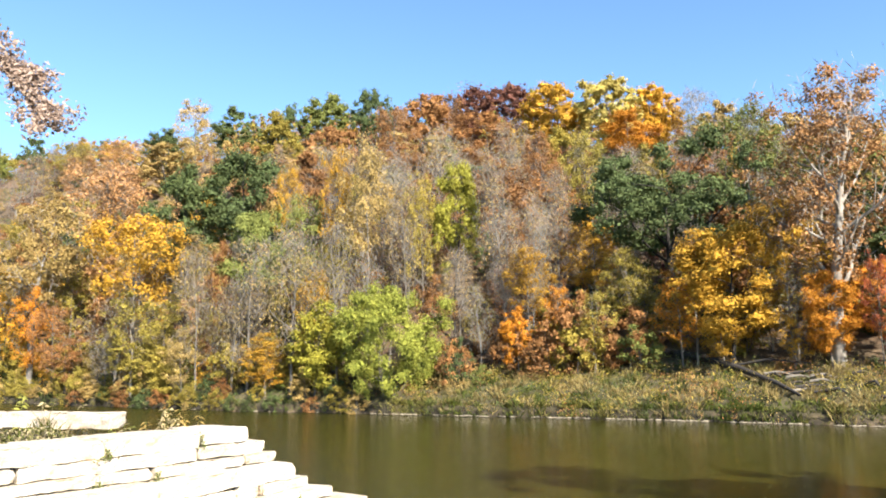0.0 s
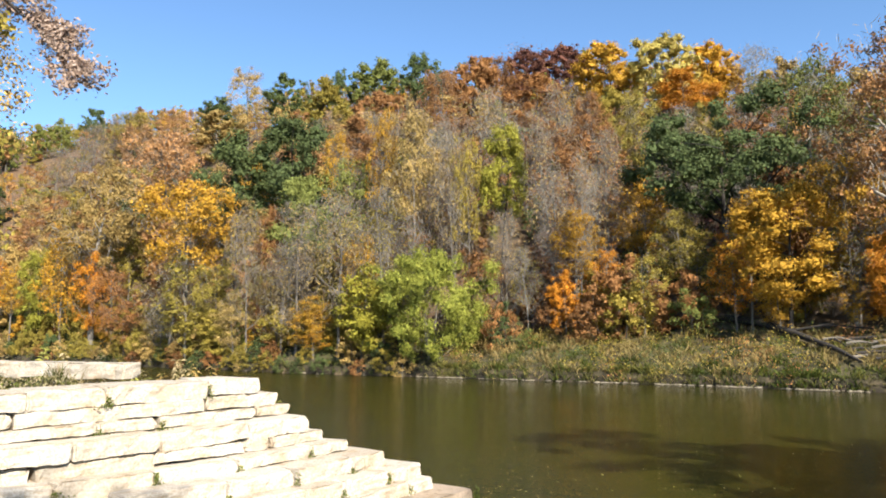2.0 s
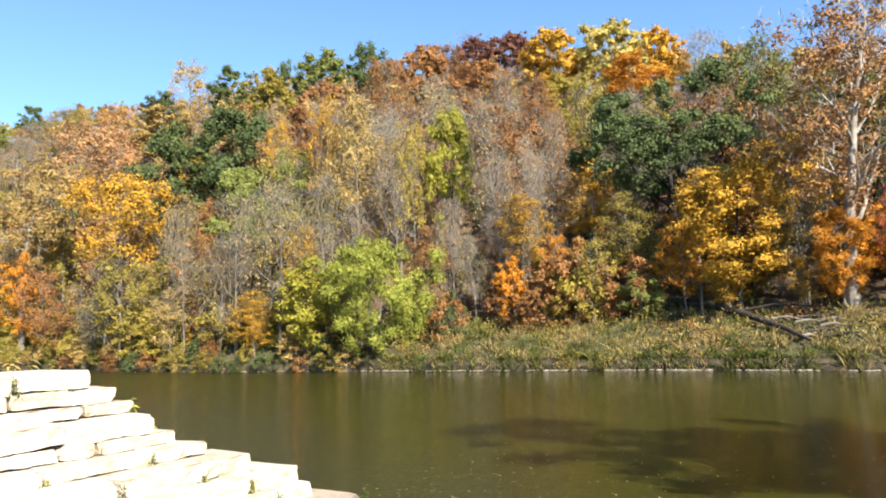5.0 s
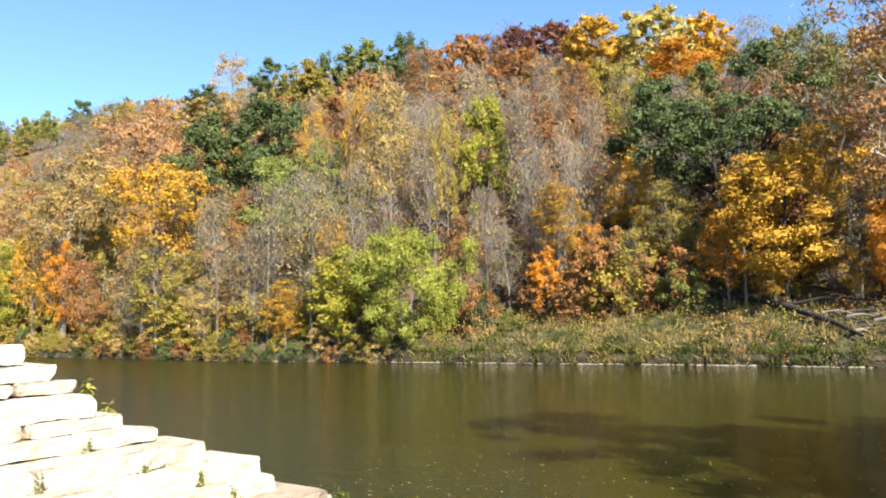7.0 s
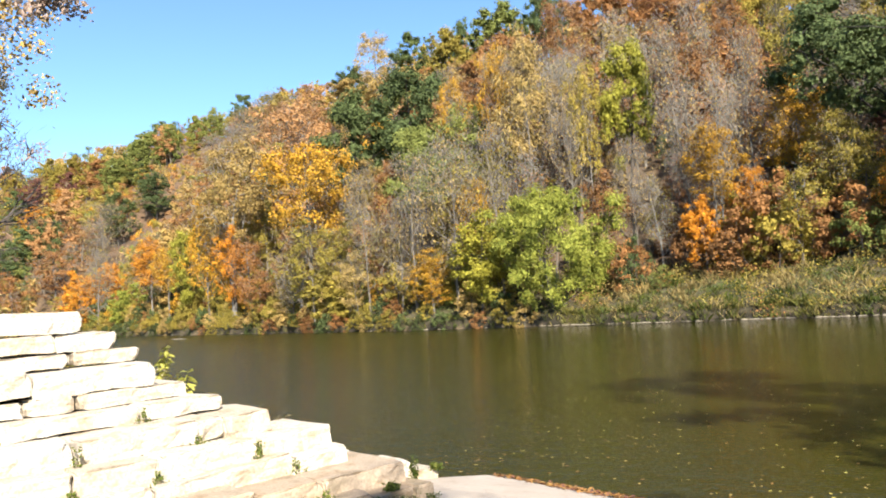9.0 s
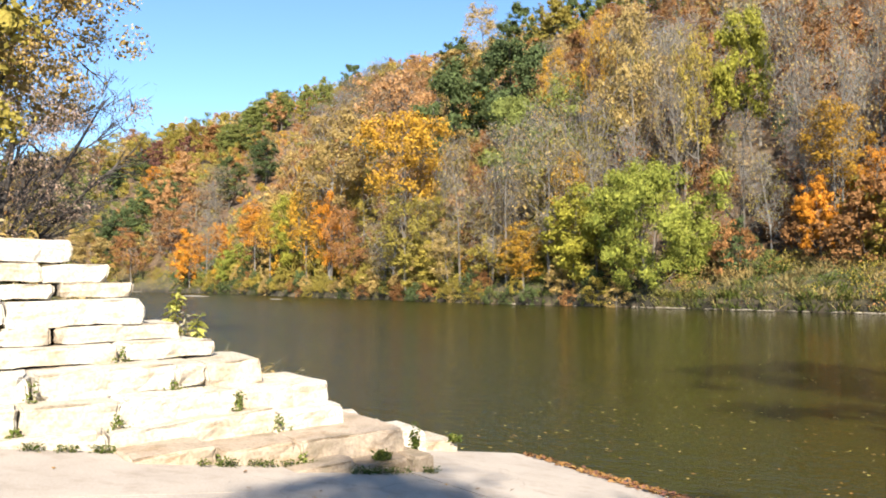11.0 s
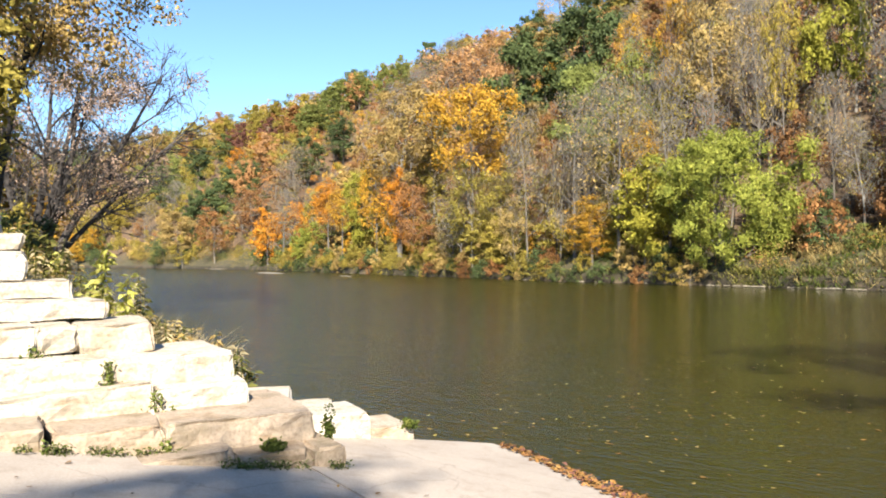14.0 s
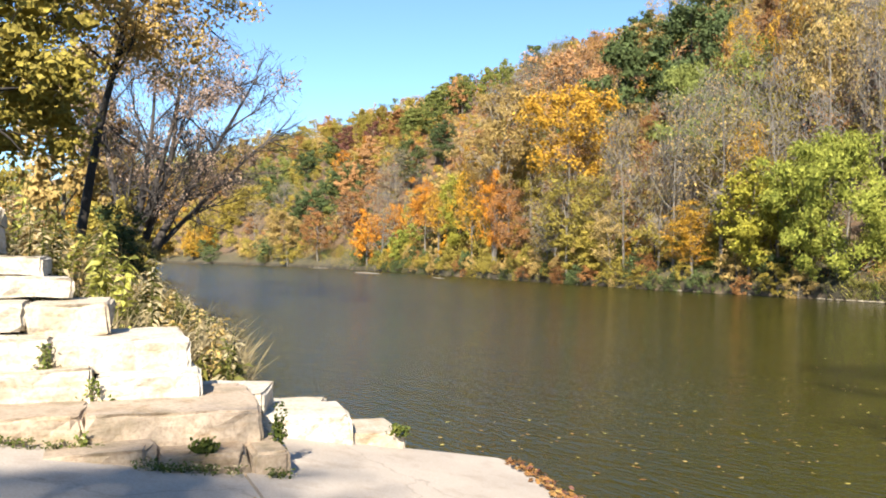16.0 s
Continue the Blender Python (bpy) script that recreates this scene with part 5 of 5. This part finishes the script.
lean.matrix_basis = pose(-44.0, 27.2, float(land(-44.0, 27.2)) - 0.1)
# the low bare limb that it stretches over the water
r = np.random.default_rng(66)
tb = Tubes()
bough = bent(r, (0.2, 0.4, 0.3), unit(np.array([0.34, 0.80, 1.0])), 14.0, 8, 0.0, 0.04)
tb.run(bough, np.linspace(0.21, 0.02, 9), 7)
for k in range(34):
    f = r.uniform(1.8, 7.6)
    q0 = np.array([np.interp(f, range(9), bough[:, i]) for i in range(3)])
    sub = bent(r, q0, unit(np.array([0.36, 0.85, 0.62]) + r.normal(0, 0.55, 3)), r.uniform(1.8, 4.4) * (1.3 - 0.09 * f), 5, 0.03, 0.12)
    tb.run(sub, np.linspace(0.055, 0.012, 6), 4)
    for _ in range(7):
        s0 = sub[1 + int(r.integers(4))]
        tb.run(bent(r, s0, unit(sub[5] - sub[0] + r.normal(0, 0.9, 3)), r.uniform(0.7, 1.7), 3, 0.02, 0.15), np.array([0.016, 0.012, 0.008, 0.004]), 3)
mesh_ob("bough", tb.v, tb.f, BARK_DUSK, lean, smooth=True)["kind"] = "stuff"
shade = tree_kind("broad_tree", "broad tree with yellowing green leaves above the bank", "tree", BARK, LEAF["olive"],
                  tree_meshes(seed=62, height=13, width=11, first=0.0, limbs=18, leaves=36000, leaf=0.10, clumps=190, clump_r=0.8, solid=0.55, trunk_r=0.30, twigs=1), NEARBANK)
shade.matrix_basis = pose(-20.8, 11.5, 2.7)
gold = tree_kind("maple_tree", "yellow and orange maple above the bank", "maple tree", BARK, LEAF["tan"],
                 tree_meshes(seed=63, height=17.0, width=12, first=0.44, limbs=17, leaves=26000, leaf=0.085, clumps=90, solid=0.2, clump_r=0.95, trunk_r=0.19, twigs=2), NEARBANK)
gold.matrix_basis = pose(-27.5, 18.3, float(land(-27.5, 18.3)) - 0.1)
# its long low limb, reaching out towards the ramp with drooping sprays
r = np.random.default_rng(64)
tb, tips = Tubes(), []
limb = np.array([(0.2, 0.1, 12.6), (3.5, -1.0, 14.6), (6.5, -1.3, 14.6), (8.7, -0.7, 13.6), (10.1, -0.2, 12.2), (11.0, 0.1, 10.7)])
tb.run(limb, np.array([0.11, 0.09, 0.07, 0.05, 0.03, 0.012]), 6)
for k in range(34):
    f = r.uniform(2.2, 5)
    q0 = np.array([np.interp(f, range(6), limb[:, i]) for i in range(3)])
    sub = bent(r, q0, unit(np.array([r.uniform(0.2, 1.0), r.normal(0, 0.7), r.uniform(-0.5, 0.5)])), r.uniform(1.0, 2.3) * (1.2 - 0.1 * f), 4, -0.22, 0.15)
    tb.run(sub, np.array([0.026, 0.02, 0.014, 0.009, 0.004]), 3)
    tips += [sub[2], sub[3], sub[4]]
mesh_ob("limb", tb.v, tb.f, BARK, gold, smooth=True)["kind"] = "stuff"
tips = np.array(tips)[r.integers(0, len(tips), 3600)]
vv, ff = leaf_cards(r, tips + r.normal(0, 0.16, tips.shape), 0.095, np.tile(np.array([0.3, -0.5, 0.3]), (3600, 1)), 1.0, 0.5, 0.4)
mesh_ob("limb_foliage", vv, ff, LEAF["blush"], gold)["kind"] = "stuff"
for i in range(14):
    x = rng.uniform(-150, -44)
    y = float(np.interp(x, NEAR_X, NEAR_Y)) - rng.uniform(2, 10)
    plant(("tall", "round", "bare")[i % 3], ("olive", "gold", "tan", "midgreen")[i % 4], i % 3, x, y, rng.uniform(9, 14), rng.uniform(6, 9), rng.uniform(0, 360))
for i in range(16):
    x = rng.uniform(-62, -30)
    y = float(np.interp(x, NEAR_X, NEAR_Y)) - rng.uniform(0.8, 4)
    k = rng.uniform(0.6, 1.1)
    plant("shrub", ("olive", "tan", "green")[i % 3], i % 3, x, y, 3.4 * k, 4.0 * k, rng.uniform(0, 360))
# trees by the ramp, behind the camera, whose shade falls on the water and the concrete
for x, y, high, wide, seed in ((16.3, 4.3, 19, 8, 71), (22.8, 2.8, 19, 9, 72), (29.8, 0.3, 18, 9, 73), (13.9, -8.9, 14.3, 8, 74), (7.2, -12.8, 15.6, 8.6, 75), (21.2, 4.8, 15.5, 9, 76)):
    t = tree_kind("shade_tree", "leafy tree standing beside the boat ramp", "tree", BARK, LEAF["olive"],
                  tree_meshes(seed=seed, height=high, width=wide, first=0.42, limbs=13, leaves=4200 if y > -5 else 4400, leaf=0.15 if y > -5 else 0.12, clumps=46, clump_r=0.8, trunk_r=0.22, solid=0.6 if y > -5 else 0, corners=3), "trees beside the ramp")
    t.matrix_basis = pose(x, y, float(land(x, y)) - 0.1)

# tall weeds on the near bank
n = 52000
xs = np.concatenate([rng.uniform(-30, -4.6, 34000), rng.uniform(-11, -3.0, 18000)])
ee = rng.uniform(0.05, 1.0, n) * np.where(xs > -9, 2.6, 6.0)
ys = np.interp(xs, NEAR_X, NEAR_Y) - ee / 0.92
patch = np.sin(xs * 1.7 + ys) + rng.normal(0, 0.6, n)
keep = (xs < np.interp(ys, WALL_Y, WALL_X) - 0.1) | (ys > 12.6)
xs, ys, patch, ee = xs[keep], ys[keep], patch[keep], ee[keep]
v, q = blades(rng, xs, ys, land(xs, ys) - 0.03, np.where(patch > 0.6, 0.42, 0.24) * np.where(xs > -5.0, 0.55, 1.0) * (1 + 0.75 * np.sin(xs * 3.1 + 1) * np.sin(ys * 2.7)) * rng.uniform(0.5, 1.2, len(xs)), np.where(xs < -12, 0.013, 0.008), 0.45)
tagged(fast_mesh("bank_weeds", v, q, [WEED, GRASS, MOSS], np.where(patch > -0.1, 0, np.where(patch < -0.9, 2, 1))), "tall dry weeds and grass on the near bank", "weeds", kind="stuff")

# thin turf on the terrace top
n = 26000
xs, ys = rng.uniform(-14, -5.6, n), rng.uniform(3.5, 11.5, n)
keep = (xs < np.interp(ys, WALL_Y, WALL_X) - 0.55) & (land(xs, ys) > 2.2)
xs, ys = xs[keep], ys[keep]
v, q = blades(rng, xs, ys, land(xs, ys) - 0.01, np.full(len(xs), 0.035), np.full(len(xs), 0.014), 1.1)
tagged(fast_mesh("turf", v, q, [GRASS, WEED, SPROUT], rng.choice(3, len(xs), p=[0.25, 0.45, 0.3])), "thin patchy yellowing turf on the terrace top", "grass", kind="stuff")


def weed_plant(x, y, z, high, seed, tone="lime", label="tall leafy yellow-green weed growing between the stones", count=38, broad=0.17):
    """A tall leafy weed: a stalk with pairs of long leaves."""
    r = np.random.default_rng(seed)
    root = tagged(new("weed_plant"), label, "weed", "weeds on the terrace")
    stalk = bent(r, (0, 0, 0), (0.05, 0.02, 1), high, 6, 0.05, 0.06)
    tb = Tubes()
    tb.run(stalk, np.linspace(0.010, 0.004, 7), 5)
    mesh_ob("stalk", tb.v, tb.f, MOSS, root)
    vv, ff = [], []
    for k in range(count):
        f = 0.08 + 0.92 * k / count
        p0 = np.array([np.interp(f * 6, range(7), stalk[:, i]) for i in range(3)])
        az, L = k * 2.3 + r.uniform(-0.4, 0.4), r.uniform(0.13, 0.23) * (1.25 - 0.6 * f)
        roll = r.uniform(-1.1, 1.1)
        out, side = np.array([math.cos(az), math.sin(az), r.uniform(-0.5, 0.6)]), np.array([-math.sin(az) * math.cos(roll), math.cos(az) * math.cos(roll), math.sin(roll)])
        b = len(vv)
        vv += [p0, p0 + out * L * 0.5 + side * L * broad, p0 + out * L + np.array([0, 0, -0.35 * L]), p0 + out * L * 0.5 - side * L * broad]
        ff.append((b, b + 1, b + 2, b + 3))
    mesh_ob("leaves", vv, ff, {"straw": WEED, "grass": GRASS, "lime": LEAFY}.get(tone) or LEAF[tone], root)
    root.matrix_basis = pose(x, y, z)
    return root


weed_plant(-5.93, 11.16, float(land(-5.93, 11.16)) - 0.02, 2.52 - float(land(-5.93, 11.16)), 1, count=84, broad=0.27)
weed_plant(-5.72, 11.32, float(land(-5.72, 11.32)) - 0.02, 1.15, 12, count=60, broad=0.27)
weed_plant(-6.25, 11.30, float(land(-6.25, 11.30)) - 0.02, 1.2, 13, count=50, broad=0.24)
weed_plant(-5.14, 12.31, float(land(-5.14, 12.31)) - 0.02, 0.95, 14, "tan", "dry reddish weed standing by the water", count=50)
for i, (x, y) in enumerate(((-6.9, 11.7), (-7.6, 11.9), (-6.4, 12.1), (-7.1, 12.4), (-8.4, 11.6), (-9.2, 12.3), (-10.6, 10.9), (-11.4, 11.0), (-10.9, 11.3), (-8.0, 11.0), (-9.4, 11.2), (-7.2, 11.1))):
    weed_plant(x, y, float(land(x, y)) - 0.02, 1.0 + 0.12 * (i % 4), 2 + i, ("straw", "lime", "grass")[i % 3], "tall seeding weed on the near bank", count=52, broad=0.22)


for i in range(170):
    x = rng.uniform(-15, -3.4)
    e = rng.uniform(0.25, 1.6 if x > -6 else 4.6)
    y = float(np.interp(x, NEAR_X, NEAR_Y)) - e / 0.92
    if x < np.interp(y, WALL_Y, WALL_X) - 0.25 or y > 12.6:
        weed_plant(x, y, float(land(x, y)) - 0.02, rng.uniform(0.55, 1.0) * (1.35 if e > 2.2 else 0.85), 40 + i, ("straw", "straw", "grass", "tan")[i % 4], "dry straw-coloured weed on the near bank")


def leaf_tuft(x, y, z, wide, high, count, label, seed):
    """A low leafy plant of many small leaves."""
    r = np.random.default_rng(seed)
    c = r.normal(0, 0.42, (count, 3)).clip(-1, 1) * np.array([wide, wide, high]) * 0.5 + np.array([0, 0, high * 0.5])
    vv, ff = leaf_cards(r, c, 0.022, np.tile(np.array([0.4, -0.6, 0.5]), (count, 1)))
    ob = tagged(mesh_ob("leafy_plant", vv, ff, MOSS), label, "plant", kind="stuff")
    ob.matrix_basis = pose(x, y, z)
    return ob


leaf_tuft(-1.70, 10.40, 0.64, 0.20, 0.15, 300, "dark green leafy plant on the lowest stone", 5)
leaf_tuft(-1.70, 11.02, 0.40, 0.13, 0.56, 300, "green vine hanging down the end of a stone slab", 6)
leaf_tuft(-2.15, 12.70, 0.36, 0.22, 0.14, 180, "tuft of green grass on a stone by the water", 7)

# small weeds rooted in the joints of the terrace
tv, tq, ti, at = [], [], [], 0
for i, (x, y, z, high, course) in enumerate(gaps):
    if y < 2 or rng.uniform() < (0.12 if course < 5 else 0.55):
        continue
    n = int(40 + rng.exponential(70))
    tall, along = high * rng.uniform(0.3, 1.0), rng.uniform(0.03, 0.16)
    drop = rng.uniform(0, 1, n) ** 1.6          # spread along the bed below, thinning up the joint
    side = rng.normal(0, 1, n) * (0.018 + along * (1 - drop) ** 3)
    c = np.stack([side * 0.43, side * 0.9, drop * tall], -1) + rng.normal(0, 0.014, (n, 3)) + np.array([x + 0.03, y - 0.025, z - high])
    vv, ff = leaf_cards(rng, c, 0.017, np.tile(np.array([0.7, -0.7, 0.6]), (n, 1)), 1.3)
    tv.append(vv)
    tq.append(np.array(ff) + at)
    ti.append(np.where(rng.uniform(0, 1, n) < 0.2, 1, 0))
    at += len(vv)
for n, (top, end) in enumerate(zip(TOPS, ENDS)):          # along the foot of the terrace
    f = max(0.0, min(1.0, (n - 3) / 7))
    path = np.array(end) + LOW * (1 - f) + HIGH * f
    run = np.concatenate([[0], np.cumsum(np.linalg.norm(np.diff(path, axis=0), axis=1))])
    for q in np.arange(0.05, run[-1], 0.09):
        x, y = np.interp(q, run, path[:, 0]), np.interp(q, run, path[:, 1])
        if not (TOPS[n - 1] if n else 0.36) < ramp_z(x, y) < top or rng.uniform() < 0.35:
            continue
        k = int(rng.uniform(40, 110))
        c = rng.normal(0, 1, (k, 3)).clip(-1.6, 1.6) * np.array([0.035, 0.035, 0.024]) + np.array([x + 0.045, y - 0.025, float(ramp_z(x, y)) + 0.028])
        vv, ff = leaf_cards(rng, c, 0.011, np.tile(np.array([0.3, -0.3, 0.8]), (k, 1)), 1.4)
        tv.append(vv)
        tq.append(np.array(ff) + at)
        ti.append(np.where(rng.uniform(0, 1, k) < 0.15, 1, 2))
        at += len(vv)
tagged(fast_mesh("joint_weeds", np.concatenate(tv), np.concatenate(tq), [SPROUT, WEED, MOSS], np.concatenate(ti)), "small green weeds rooted in the joints of the stones", "weeds", kind="stuff")

# leaves drifted along the water's edge, and a few afloat
n = 1700
f = rng.uniform(0, 1, n)
lx = np.interp(f, [0, 0.12, 0.4, 0.65, 1], [-1.65, -0.55, 0.5, 1.5, 4.6])
ly = np.interp(f, [0, 0.12, 0.4, 0.65, 1], [13.76, 13.10, 12.49, 12.10, 11.60])
off = rng.normal(0.04, 0.06 + 0.07 * f, n)
c = np.stack([lx + off * 0.5, ly + off * 0.85, np.maximum(ramp_z(lx + off * 0.5, ly + off * 0.85), 0.0) + 0.018], -1)
vv, ff = leaf_cards(rng, c, 0.035, np.tile(np.array([0, 0, 2.2]), (n, 1)))
tagged(fast_mesh("leaf_drift", vv, ff, [FALLEN, LEAF["rust"], LEAF["maroon"], BARK], rng.choice(4, n, p=[0.4, 0.2, 0.25, 0.15])), "brown and orange leaves drifted along the waterline", "fallen leaves", kind="stuff")
n = 620
d0 = rng.uniform(0, 1, n) ** 1.7 * 16 + 0.3
lx = rng.uniform(-4, 9, n)
c = np.stack([lx + d0 * 0.1, np.interp(lx, NEAR_X, NEAR_Y) + d0, np.full(n, 0.008)], -1)
vv, ff = leaf_cards(rng, c, 0.034, np.tile(np.array([0, 0, 60.0]), (n, 1)))
vv[:, 2] = 0.006
tagged(fast_mesh("floating_leaves", vv, ff, [FALLEN, LEAF["tan"], LEAF["yellow"]], rng.choice(3, n, p=[0.3, 0.4, 0.3])), "scattered yellow leaves afloat on the water", "floating leaves", kind="stuff")

# single leaves blown over the concrete
n = 150
lx, ly = rng.uniform(-3.5, 6, n), rng.uniform(3, 12, n)
keep = lx > np.interp(ly, WALL_Y, WALL_X) + 4.0
c = np.stack([lx, ly, ramp_z(lx, ly) + 0.012], -1)[keep]
vv, ff = leaf_cards(rng, c, 0.032, np.tile(np.array([0, 0, 3.0]), (len(c), 1)))
tagged(fast_mesh("blown_leaves", vv, ff, [FALLEN]), "a few brown leaves lying on the concrete", "fallen leaves", kind="stuff")
